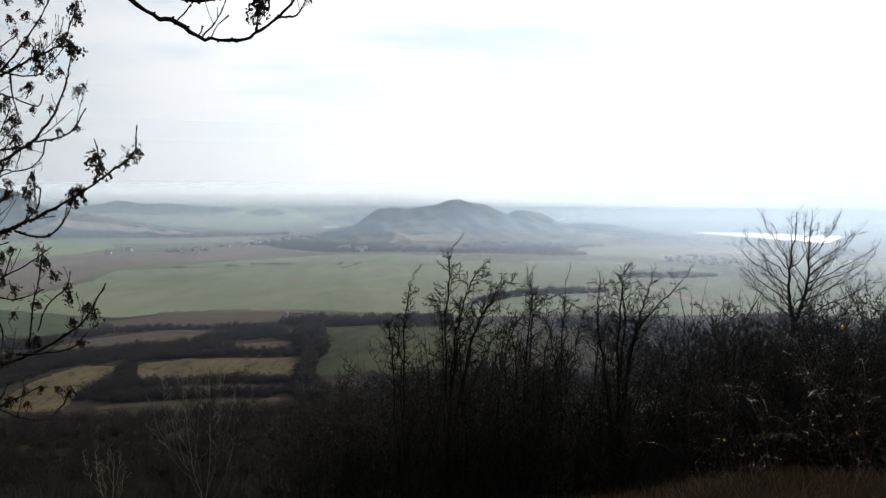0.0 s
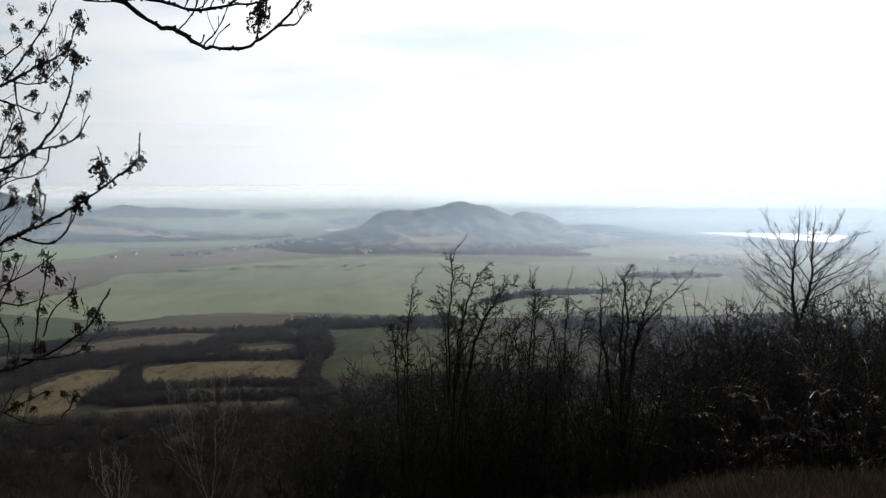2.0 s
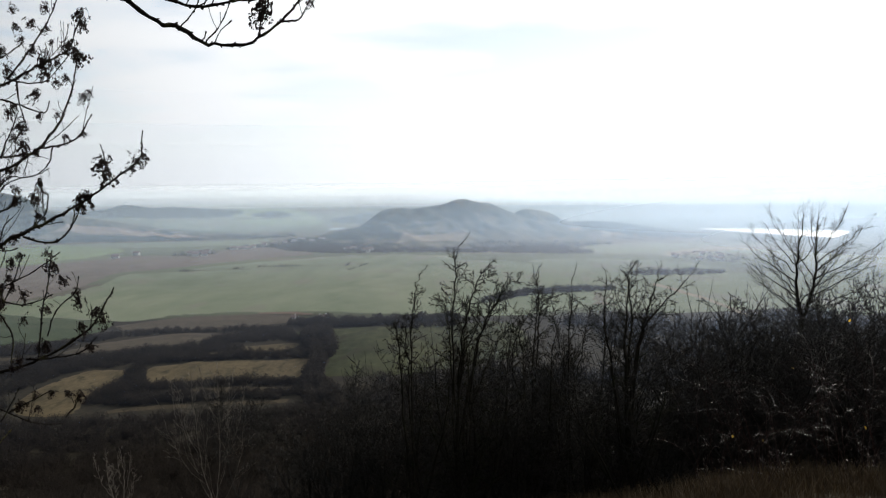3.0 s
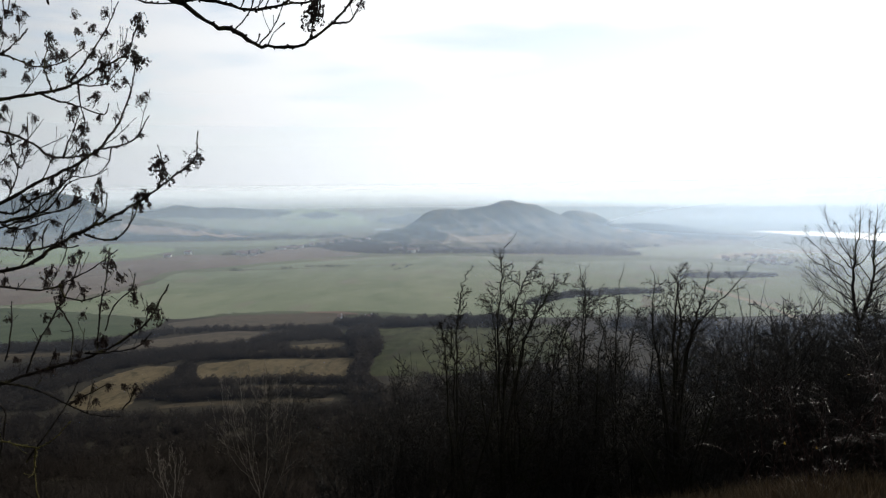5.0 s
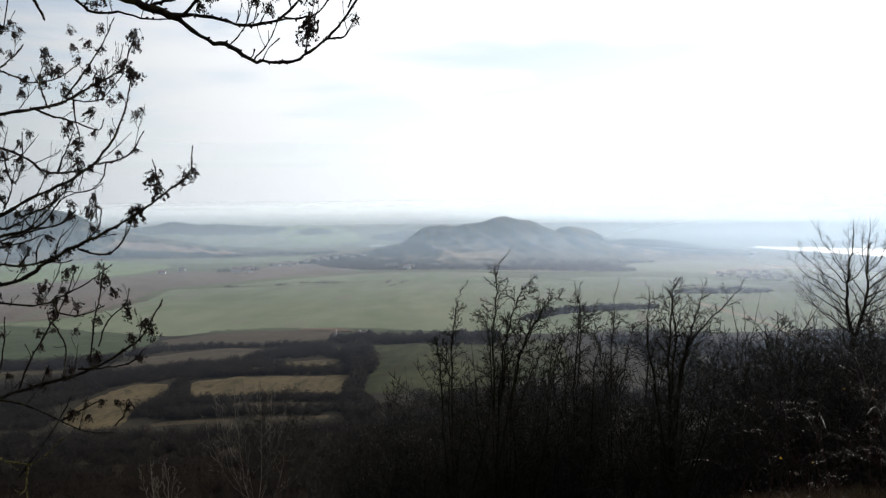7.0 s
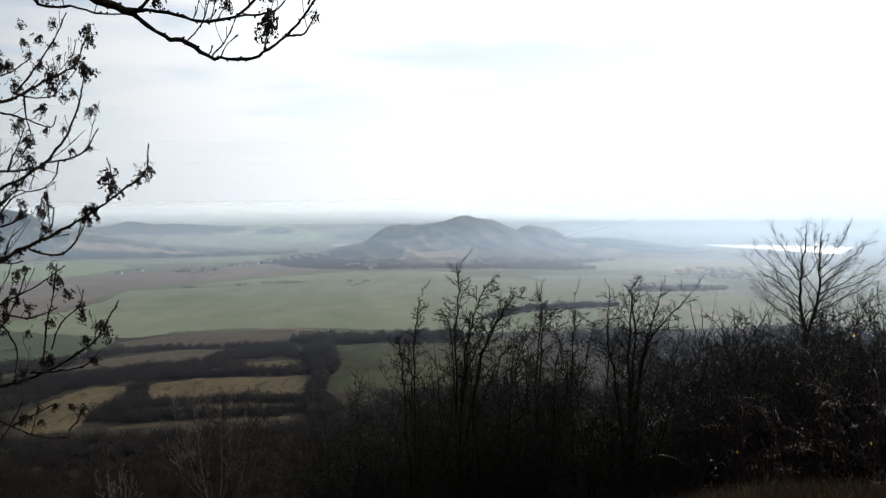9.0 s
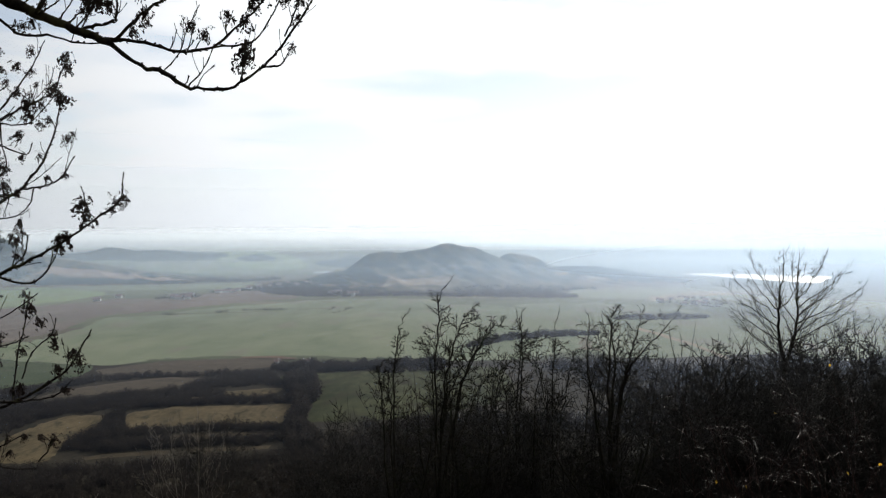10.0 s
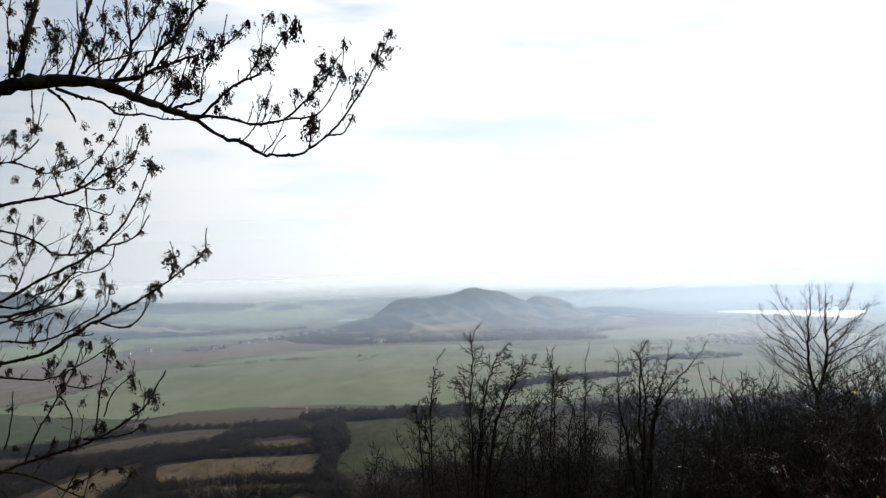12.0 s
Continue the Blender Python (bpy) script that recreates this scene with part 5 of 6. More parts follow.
def bough(name, pts, r0, r1, spurs=0, mat=None, shoots=0):
    """One limb, branch or twig of the ash with its short spurs and swollen buds."""
    line = curve_line(pts)
    n = len(line)
    r1 = r1 * 0.85 if r1 < 0.0045 else r1
    radii = [(r0 + (r1 - r0) * (i / (n - 1)) ** (0.8 if r0 < 0.02 else 0.62)) * ash_rng.uniform(0.80, 1.25) for i in range(n)]
    line = [q + Vector([ash_rng.gauss(0, min(0.003, radii[i] * 0.4)) for _ in range(3)]) for i, q in enumerate(line)]
    v, f = [], []
    tube(v, f, line, radii, 8 if r0 > 0.012 else 5)
    tip = line[-1]
    d = (tip - line[-2]).normalized()
    if r1 < 0.004:
        tube(v, f, [tip, tip + d * r1 * 3, tip + d * r1 * 7], [r1 * 1.1, r1 * 1.5, r1 * 0.2], 5)
    else:
        tube(v, f, [tip, tip + d * r1], [r1, r1 * 0.4], 6)
    for k in range(int(sum((line[i + 1] - line[i]).length for i in range(n - 1)) / 0.03)):
        i = ash_rng.randrange(0, n - 1)
        p = line[i].lerp(line[i + 1], ash_rng.random())
        side = (line[i + 1] - line[i]).orthogonal().normalized()
        side.rotate(Matrix.Rotation(ash_rng.uniform(0, 6.283), 3, line[i + 1] - line[i]))
        out = side * 0.7 + (line[i + 1] - line[i]).normalized() * 0.6
        bud = min(radii[i] * 0.85, 0.0045) * ash_rng.uniform(0.6, 1.2)
        tube(v, f, [p, p + out * (radii[i] + bud * 1.2), p + out * (radii[i] + bud * 2.6)], [bud, bud * 1.1, bud * 0.3], 4)
    for k in range(spurs):
        i = ash_rng.randrange(n // 4, max(n // 4 + 1, int(n * 0.85)))
        p, main = line[i], (line[i + 1] - line[i]).normalized()
        side = main.orthogonal().normalized()
        side.rotate(Matrix.Rotation(ash_rng.uniform(0, 6.283), 3, main))
        ln = ash_rng.uniform(0.03, 0.12)
        sp = stem(ash_rng, p, main * 0.7 + side * 0.7 + Vector((0, 0, 0.4)), ln, 0.16, 0.14, 4)
        rr = max(0.0017, min(radii[i] * 0.45, 0.0032))
        tube(v, f, sp, [rr, rr * 0.9, rr * 0.8, rr * 0.75, rr * 1.3], 4)
        if ash_rng.random() < 0.24:
            seed_heads([(*sp[-1], ash_rng.uniform(0.6, 1.05))])
    for k in range(shoots):
        i = int((0.25 + 0.7 * (k + ash_rng.random()) / shoots) * (n - 2))
        main = (line[i + 1] - line[i]).normalized()
        way = main * ash_rng.uniform(0.3, 0.9) + Vector((0, 0, ash_rng.uniform(0.5, 1.1))) + Vector((0, ash_rng.gauss(0, 0.35), ash_rng.gauss(0, 0.2)))
        sp = stem(ash_rng, line[i], way, ash_rng.uniform(0.10, 0.30), 0.055, 0.06, 5)
        rr = min(radii[i] * 0.5, ash_rng.uniform(0.0028, 0.0048))
        bough("twig", [tuple(q) for q in sp], rr, 0.0019, ash_rng.randrange(2, 6), mat)
    return mesh_object(name, v, f, mat or M_ASH_BARK, ash, smooth=True)


def trunk_mesh():
    r = random.Random(4)
    pts = [Vector((ash_base[0] + 0.04 * math.sin(k), ash_base[1] + 0.05 * math.cos(k * 1.3), ash_z + k * 0.62)) for k in range(14)]
    v, f = [], []
    tube(v, f, pts, [0.24 * (1.25 - 0.06 * k) * r.uniform(0.94, 1.06) if k else 0.40 for k in range(14)], 14)
    return mesh_object("trunk", v, f, M_ASH_BARK, ash, smooth=True)


trunk_mesh()


bough("limb", [(-3.500, 3.350, 2.200), (-2.373, 3.100, 2.480), (-2.189, 3.070, 2.524), (-2.028, 3.074, 2.551), (-1.826, 3.049, 2.544), (-1.665, 3.049, 2.519), (-1.527, 3.036, 2.451), (-1.350, 2.988, 2.377), (-1.214, 2.971, 2.323)], 0.0567, 0.0125, 0, shoots=15)
bough("branch", [(-1.237, 3.000, 2.335), (-1.107, 2.998, 2.237), (-1.000, 2.940, 2.197), (-0.893, 2.916, 2.137), (-0.796, 2.939, 2.132), (-0.695, 2.885, 2.149), (-0.605, 2.884, 2.209), (-0.520, 2.839, 2.284), (-0.440, 2.827, 2.390), (-0.377, 2.774, 2.473), (-0.343, 2.781, 2.548), (-0.308, 2.772, 2.613)], 0.0100, 0.0023, 11)
bough("branch", [(-1.250, 3.000, 2.341), (-1.091, 2.994, 2.328), (-0.962, 3.000, 2.292), (-0.828, 2.989, 2.310), (-0.726, 2.945, 2.367), (-0.639, 2.980, 2.463), (-0.582, 2.963, 2.547), (-0.551, 2.938, 2.578)], 0.0088, 0.0025, 11)
bough("twig", [(-0.809, 2.960, 2.304), (-0.698, 2.920, 2.299), (-0.652, 2.958, 2.328), (-0.580, 2.922, 2.407), (-0.544, 2.925, 2.496), (-0.526, 2.923, 2.649)], 0.0049, 0.0019, 6)
bough("branch", [(-1.772, 3.050, 2.534), (-1.648, 3.073, 2.540), (-1.536, 3.095, 2.563), (-1.418, 3.074, 2.595), (-1.349, 3.108, 2.634), (-1.249, 3.097, 2.654)], 0.0140, 0.0039, 8, shoots=4)
bough("branch", [(-1.511, 3.000, 2.442), (-1.487, 3.043, 2.541), (-1.437, 3.056, 2.637), (-1.370, 3.026, 2.692), (-1.295, 3.045, 2.770), (-1.191, 3.066, 2.913), (-1.140, 3.128, 3.030)], 0.0088, 0.0052, 11, shoots=5)
bough("branch", [(-1.354, 3.000, 2.379), (-1.277, 3.005, 2.396), (-1.225, 3.024, 2.419), (-1.204, 3.013, 2.455), (-1.198, 3.034, 2.553), (-1.121, 3.035, 2.671), (-1.087, 3.041, 2.813)], 0.0075, 0.0023, 8)
bough("branch", [(-1.910, 3.080, 2.520), (-1.793, 3.088, 2.471), (-1.700, 3.092, 2.441), (-1.630, 3.114, 2.389), (-1.516, 3.104, 2.387), (-1.402, 3.122, 2.359), (-1.287, 3.121, 2.360)], 0.0077, 0.0039, 8)
bough("branch", [(-1.956, 3.080, 2.522), (-1.901, 3.129, 2.464), (-1.851, 3.130, 2.374)], 0.0077, 0.0045, 0)
bough("branch", [(-2.110, 3.100, 2.597), (-2.080, 3.113, 2.750), (-2.080, 3.188, 2.913), (-2.062, 3.228, 3.083)], 0.0180, 0.0093, 11, shoots=5)
bough("branch", [(-1.839, 3.050, 2.572), (-1.816, 3.108, 2.723), (-1.796, 3.121, 2.836), (-1.769, 3.163, 3.002)], 0.0102, 0.0052, 11, shoots=5)
bough("branch", [(-1.624, 3.050, 2.549), (-1.559, 3.045, 2.626), (-1.562, 3.095, 2.735), (-1.580, 3.092, 2.844), (-1.569, 3.087, 2.979)], 0.0089, 0.0039, 8, shoots=4)
bough("branch", [(-1.549, 3.050, 2.694), (-1.480, 3.057, 2.782), (-1.455, 3.138, 2.896), (-1.430, 3.179, 3.007)], 0.0076, 0.0039, 8, shoots=3)
bough("twig", [(-1.772, 3.050, 2.574), (-1.699, 3.013, 2.609), (-1.579, 3.043, 2.645), (-1.496, 3.007, 2.652), (-1.419, 2.979, 2.648)], 0.0064, 0.0025, 6)
bough("twig", [(-1.717, 3.050, 2.620), (-1.769, 3.061, 2.707), (-1.822, 3.113, 2.835), (-1.839, 3.142, 2.984)], 0.0051, 0.0032, 6)
bough("branch", [(-1.211, 3.000, 2.334), (-1.092, 2.964, 2.426), (-1.006, 2.990, 2.494), (-0.929, 2.948, 2.506), (-0.897, 2.980, 2.558), (-0.808, 2.948, 2.670), (-0.754, 2.973, 2.767)], 0.0075, 0.0025, 11)
bough("twig", [(-1.001, 2.970, 2.483), (-0.947, 2.992, 2.563), (-0.910, 2.957, 2.638), (-0.904, 2.980, 2.763)], 0.0043, 0.0020, 6)
bough("twig", [(-1.125, 3.030, 2.661), (-1.052, 3.004, 2.693), (-0.977, 2.975, 2.751)], 0.0051, 0.0025, 4)
bough("twig", [(-1.025, 2.980, 2.202), (-0.951, 2.976, 2.282), (-0.904, 2.932, 2.359), (-0.862, 2.932, 2.447)], 0.0037, 0.0020, 4)
bough("twig", [(-0.917, 2.960, 2.145), (-0.849, 2.954, 2.219), (-0.815, 2.967, 2.305)], 0.0031, 0.0025, 2)
bough("twig", [(-0.698, 2.900, 2.152), (-0.680, 2.879, 2.211), (-0.669, 2.873, 2.272)], 0.0036, 0.0024, 2)
bough("twig", [(-0.759, 2.950, 2.344), (-0.767, 2.972, 2.393), (-0.749, 2.939, 2.418)], 0.0037, 0.0022, 2)
bough("twig", [(-0.516, 2.850, 2.312), (-0.482, 2.863, 2.406), (-0.460, 2.844, 2.458)], 0.0042, 0.0021, 2)
bough("twig", [(-0.601, 2.860, 2.204), (-0.533, 2.843, 2.208), (-0.490, 2.838, 2.275)], 0.0048, 0.0021, 2)
bough("twig", [(-1.715, 3.100, 2.539), (-1.730, 3.126, 2.683), (-1.710, 3.159, 2.803), (-1.731, 3.181, 2.937), (-1.697, 3.204, 3.042)], 0.0052, 0.0027, 6)
bough("twig", [(-1.409, 3.050, 2.567), (-1.374, 3.070, 2.652), (-1.351, 3.101, 2.755), (-1.295, 3.088, 2.871), (-1.281, 3.096, 2.983)], 0.0051, 0.0026, 6)
bough("twig", [(-1.392, 3.100, 2.389), (-1.352, 3.130, 2.503), (-1.312, 3.118, 2.608), (-1.274, 3.138, 2.777)], 0.0039, 0.0021, 6)
bough("twig", [(-2.028, 3.150, 2.593), (-2.009, 3.195, 2.716), (-1.946, 3.185, 2.780), (-1.884, 3.203, 2.839)], 0.0039, 0.0021, 6)
bough("twig", [(-1.932, 3.150, 2.561), (-1.944, 3.146, 2.698), (-1.977, 3.195, 2.883)], 0.0039, 0.0021, 4)
bough("twig", [(-2.181, 3.150, 2.599), (-2.186, 3.171, 2.744), (-2.185, 3.155, 2.878), (-2.193, 3.207, 3.038)], 0.0052, 0.0027, 6)
bough("twig", [(-2.099, 3.200, 2.552), (-2.100, 3.208, 2.442), (-2.066, 3.174, 2.322), (-2.047, 3.208, 2.524)], 0.0040, 0.0024, 4)
bough("limb", [(-3.700, 3.750, 2.000), (-3.088, 4.300, 2.085), (-2.932, 4.283, 2.113), (-2.749, 4.281, 2.142), (-2.586, 4.246, 2.150), (-2.445, 4.252, 2.180), (-2.366, 4.239, 2.211), (-2.231, 4.181, 2.252), (-2.136, 4.169, 2.299), (-2.039, 4.191, 2.351), (-1.999, 4.193, 2.445), (-1.938, 4.135, 2.512)], 0.0138, 0.0034, 8, shoots=3)
bough("twig", [(-2.382, 4.200, 2.200), (-2.284, 4.185, 2.307), (-2.191, 4.181, 2.426), (-2.106, 4.152, 2.522), (-2.057, 4.142, 2.613)], 0.0068, 0.0030, 6)
bough("twig", [(-2.604, 4.280, 2.154), (-2.456, 4.236, 2.101), (-2.318, 4.207, 2.065), (-2.186, 4.188, 2.019), (-2.130, 4.138, 2.069)], 0.0069, 0.0030, 4)
bough("twig", [(-2.347, 4.200, 2.195), (-2.230, 4.176, 2.177), (-2.144, 4.183, 2.203), (-2.003, 4.122, 2.315)], 0.0051, 0.0027, 4)
bough("twig", [(-2.493, 4.220, 2.161), (-2.526, 4.217, 2.250), (-2.537, 4.221, 2.322), (-2.471, 4.189, 2.449)], 0.0051, 0.0030, 4)
bough("twig", [(-2.329, 4.200, 2.195), (-2.344, 4.233, 2.086), (-2.366, 4.318, 1.986), (-2.419, 4.334, 1.899)], 0.0051, 0.0028, 4)
bough("branch", [(-3.700, 3.750, 2.500), (-3.147, 4.400, 2.372), (-2.979, 4.369, 2.390), (-2.870, 4.371, 2.412), (-2.778, 4.374, 2.482), (-2.695, 4.326, 2.525)], 0.0088, 0.0035, 6, shoots=3)
bough("twig", [(-2.912, 4.380, 2.407), (-2.752, 4.324, 2.356), (-2.601, 4.280, 2.304), (-2.448, 4.265, 2.332), (-2.306, 4.196, 2.380)], 0.0070, 0.0034, 4)
bough("branch", [(-3.500, 3.400, 1.250), (-2.404, 3.250, 1.216), (-2.327, 3.262, 1.225), (-2.101, 3.212, 1.256), (-1.961, 3.213, 1.328), (-1.881, 3.223, 1.379), (-1.799, 3.228, 1.417), (-1.671, 3.193, 1.469), (-1.564, 3.170, 1.521), (-1.432, 3.155, 1.597), (-1.327, 3.170, 1.675), (-1.255, 3.141, 1.726), (-1.251, 3.168, 1.827)], 0.0121, 0.0029, 6)
bough("twig", [(-1.786, 3.200, 1.405), (-1.666, 3.208, 1.378), (-1.574, 3.156, 1.427), (-1.526, 3.149, 1.493), (-1.510, 3.168, 1.565)], 0.0053, 0.0024, 4)
bough("twig", [(-1.438, 3.170, 1.603), (-1.403, 3.169, 1.678), (-1.422, 3.168, 1.774)], 0.0039, 0.0024, 2)
bough("limb", [(-3.700, 3.900, 1.500), (-3.194, 4.450, 1.418), (-3.034, 4.434, 1.497), (-2.798, 4.415, 1.614), (-2.613, 4.419, 1.698), (-2.475, 4.443, 1.771), (-2.326, 4.405, 1.841), (-2.215, 4.403, 1.858), (-2.102, 4.401, 1.909), (-2.031, 4.395, 2.015)], 0.0143, 0.0039, 8, shoots=3)
bough("twig", [(-2.343, 4.400, 1.834), (-2.143, 4.165, 1.897), (-1.966, 3.965, 1.996), (-1.782, 3.689, 2.092), (-1.645, 3.450, 2.143), (-1.550, 3.277, 2.178)], 0.0071, 0.0027, 6)
bough("twig", [(-3.600, 3.900, 2.300), (-3.210, 4.550, 2.035), (-3.097, 4.553, 1.993), (-2.862, 4.539, 1.908), (-2.684, 4.486, 1.813), (-2.539, 4.497, 1.800), (-2.378, 4.476, 1.831)], 0.0091, 0.0054, 8, shoots=6)
bough("twig", [(-3.045, 4.450, 1.369), (-2.797, 4.408, 1.442), (-2.651, 4.415, 1.564), (-2.546, 4.395, 1.652), (-2.435, 4.360, 1.756)], 0.0071, 0.0035, 6, shoots=4)
bough("twig", [(-3.600, 3.900, 1.200), (-3.059, 4.350, 1.257), (-2.757, 4.331, 1.248), (-2.557, 4.297, 1.297), (-2.367, 4.280, 1.379), (-2.246, 4.254, 1.465), (-2.205, 4.224, 1.569)], 0.0087, 0.0034, 8, shoots=4)
bough("twig", [(-2.827, 4.400, 1.589), (-2.712, 4.389, 1.476), (-2.547, 4.354, 1.490), (-2.444, 4.369, 1.540)], 0.0053, 0.0031, 4)
bough("twig", [(-2.982, 4.550, 1.932), (-2.913, 4.523, 1.740), (-2.883, 4.574, 1.854), (-2.865, 4.562, 2.042)], 0.0055, 0.0033, 4)
bough("branch", [(-3.600, 3.900, 0.900), (-3.099, 4.350, 1.061), (-2.993, 4.355, 1.038), (-2.690, 4.334, 1.013), (-2.534, 4.314, 1.063), (-2.334, 4.275, 1.149), (-2.164, 4.221, 1.253)], 0.0087, 0.0034, 6, shoots=3)
bough("twig", [(-2.563, 4.300, 1.059), (-2.521, 4.298, 0.977), (-2.360, 4.247, 0.968), (-2.230, 4.238, 1.017)], 0.0061, 0.0034, 4)
bough("limb", [(-3.700, 3.900, 0.300), (-3.210, 4.450, 0.361), (-3.060, 4.449, 0.410), (-2.863, 4.429, 0.481), (-2.668, 4.411, 0.533), (-2.494, 4.432, 0.577), (-2.332, 4.401, 0.650), (-2.172, 4.374, 0.740), (-2.054, 4.357, 0.828), (-1.989, 4.383, 0.947), (-1.930, 4.349, 1.028)], 0.0143, 0.0038, 6, shoots=3)
bough("twig", [(-2.478, 4.400, 0.619), (-2.295, 4.400, 0.628), (-2.130, 4.358, 0.670), (-2.038, 4.332, 0.750)], 0.0062, 0.0035, 4)
bough("twig", [(-2.853, 4.400, 0.499), (-2.763, 4.390, 0.684), (-2.653, 4.394, 0.860), (-2.513, 4.343, 1.041), (-2.449, 4.368, 1.223)], 0.0071, 0.0035, 6)
bough("twig", [(-2.592, 4.350, 0.900), (-2.535, 4.375, 0.769), (-2.546, 4.368, 0.617)], 0.0052, 0.0035, 2)
bough("twig", [(-2.373, 4.350, 0.651), (-2.347, 4.369, 0.925), (-2.286, 4.320, 1.054), (-2.273, 4.358, 1.246)], 0.0052, 0.0035, 4)
bough("twig", [(-2.316, 4.350, 0.766), (-2.261, 4.355, 0.917), (-2.122, 4.290, 1.017), (-2.090, 4.286, 1.104)], 0.0052, 0.0031, 2)
bough("twig", [(-3.014, 4.450, 0.554), (-2.958, 4.436, 0.754), (-2.957, 4.452, 0.915)], 0.0054, 0.0032, 2)
bough("branch", [(-3.700, 3.900, 0.450), (-3.171, 4.450, 0.461), (-3.045, 4.425, 0.434), (-2.816, 4.408, 0.395), (-2.597, 4.407, 0.299), (-2.419, 4.340, 0.259), (-2.250, 4.323, 0.258)], 0.0089, 0.0035, 4, shoots=3)
bough("twig", [(-2.593, 4.400, 0.311), (-2.423, 4.353, 0.390), (-2.312, 4.327, 0.449)], 0.0053, 0.0035, 2)
bough("twig", [(-2.236, 4.350, 0.293), (-2.166, 4.324, 0.361), (-2.159, 4.378, 0.417)], 0.0052, 0.0035, 2)
bough("twig", [(-3.600, 3.800, -0.100), (-2.949, 4.000, 0.248), (-2.818, 4.001, 0.217), (-2.642, 3.935, 0.214), (-2.515, 3.940, 0.195), (-2.396, 3.909, 0.258), (-2.299, 3.889, 0.353)], 0.0065, 0.0032, 6, M_LICHEN)
bough("twig", [(-2.528, 3.950, 0.188), (-2.557, 3.966, 0.070), (-2.572, 4.009, -0.110)], 0.0048, 0.0041, 4, M_LICHEN)
bough("twig", [(-2.872, 4.000, 0.427), (-2.744, 4.005, 0.395), (-2.744, 3.992, 0.220), (-2.781, 3.981, 0.029), (-2.779, 3.990, -0.138)], 0.0065, 0.0049, 4)
bough("twig", [(-2.688, 4.100, 0.052), (-2.473, 4.044, 0.304), (-2.379, 4.037, 0.437), (-2.312, 4.013, 0.540)], 0.0050, 0.0029, 4)
bough("branch", [(-3.059, 4.364, 1.411), (-2.929, 4.383, 1.419), (-2.815, 4.372, 1.439), (-2.716, 4.386, 1.468), (-2.644, 4.388, 1.504), (-2.569, 4.354, 1.568), (-2.512, 4.351, 1.637), (-2.475, 4.4, 1.667)], 0.0115, 0.0035, 6, shoots=2)
bough("twig", [(-2.896, 4.306, 1.406), (-2.809, 4.304, 1.381), (-2.732, 4.35, 1.395), (-2.624, 4.318, 1.429)], 0.0085, 0.0035, 4, shoots=1)
bough("twig", [(-3.071, 4.44, 1.484), (-2.914, 4.419, 1.469), (-2.829, 4.428, 1.498), (-2.737, 4.399, 1.549), (-2.717, 4.428, 1.606)], 0.008, 0.003, 5, shoots=1)
bough("twig", [(-2.784, 4.322, 1.417), (-2.693, 4.301, 1.447), (-2.603, 4.314, 1.469), (-2.478, 4.31, 1.501), (-2.386, 4.274, 1.566)], 0.0075, 0.003, 6)
bough("twig", [(-2.776, 4.375, 1.536), (-2.663, 4.365, 1.572), (-2.574, 4.348, 1.614), (-2.464, 4.332, 1.679), (-2.43, 4.382, 1.676), (-2.323, 4.358, 1.694), (-2.274, 4.373, 1.724)], 0.006, 0.0022, 6)
bough("twig", [(-3.049, 4.443, 1.918), (-2.92, 4.433, 1.874), (-2.855, 4.445, 1.898)], 0.006, 0.003, 3)
bough("twig", [(-3.026, 4.414, 1.713), (-2.983, 4.438, 1.757), (-2.939, 4.417, 1.786), (-2.931, 4.446, 1.821)], 0.005, 0.0025, 3)
bough("twig", [(-3.055, 4.443, 1.683), (-2.931, 4.396, 1.667), (-2.893, 4.398, 1.609), (-2.906, 4.403, 1.565), (-3.003, 4.448, 1.507)], 0.006, 0.003, 4)
bough("twig", [(-2.893, 4.396, 1.585), (-2.853, 4.408, 1.676), (-2.826, 4.388, 1.76), (-2.801, 4.4, 1.844)], 0.006, 0.0025, 4)
bough("twig", [(-2.499, 4.293, 1.784), (-2.456, 4.291, 1.875), (-2.426, 4.305, 1.954), (-2.391, 4.305, 2.038)], 0.0065, 0.0025, 6)
bough("twig", [(-2.419, 4.324, 1.824), (-2.376, 4.311, 1.845), (-2.36, 4.326, 1.783), (-2.388, 4.321, 1.701)], 0.005, 0.0025, 3)
bough("twig", [(-2.168, 4.229, 1.838), (-2.185, 4.21, 1.751), (-2.238, 4.18, 1.687), (-2.349, 4.222, 1.67)], 0.0045, 0.0022, 4)
bough("twig", [(-2.612, 4.228, 1.262), (-2.591, 4.224, 1.361), (-2.557, 4.204, 1.401)], 0.005, 0.003, 2)
bough("twig", [(-2.695, 4.213, 1.264), (-2.632, 4.183, 1.318), (-2.633, 4.22, 1.355)], 0.006, 0.003, 3)
bough("twig", [(-2.476, 4.204, 1.328), (-2.435, 4.187, 1.41), (-2.386, 4.174, 1.452)], 0.006, 0.0025, 3)
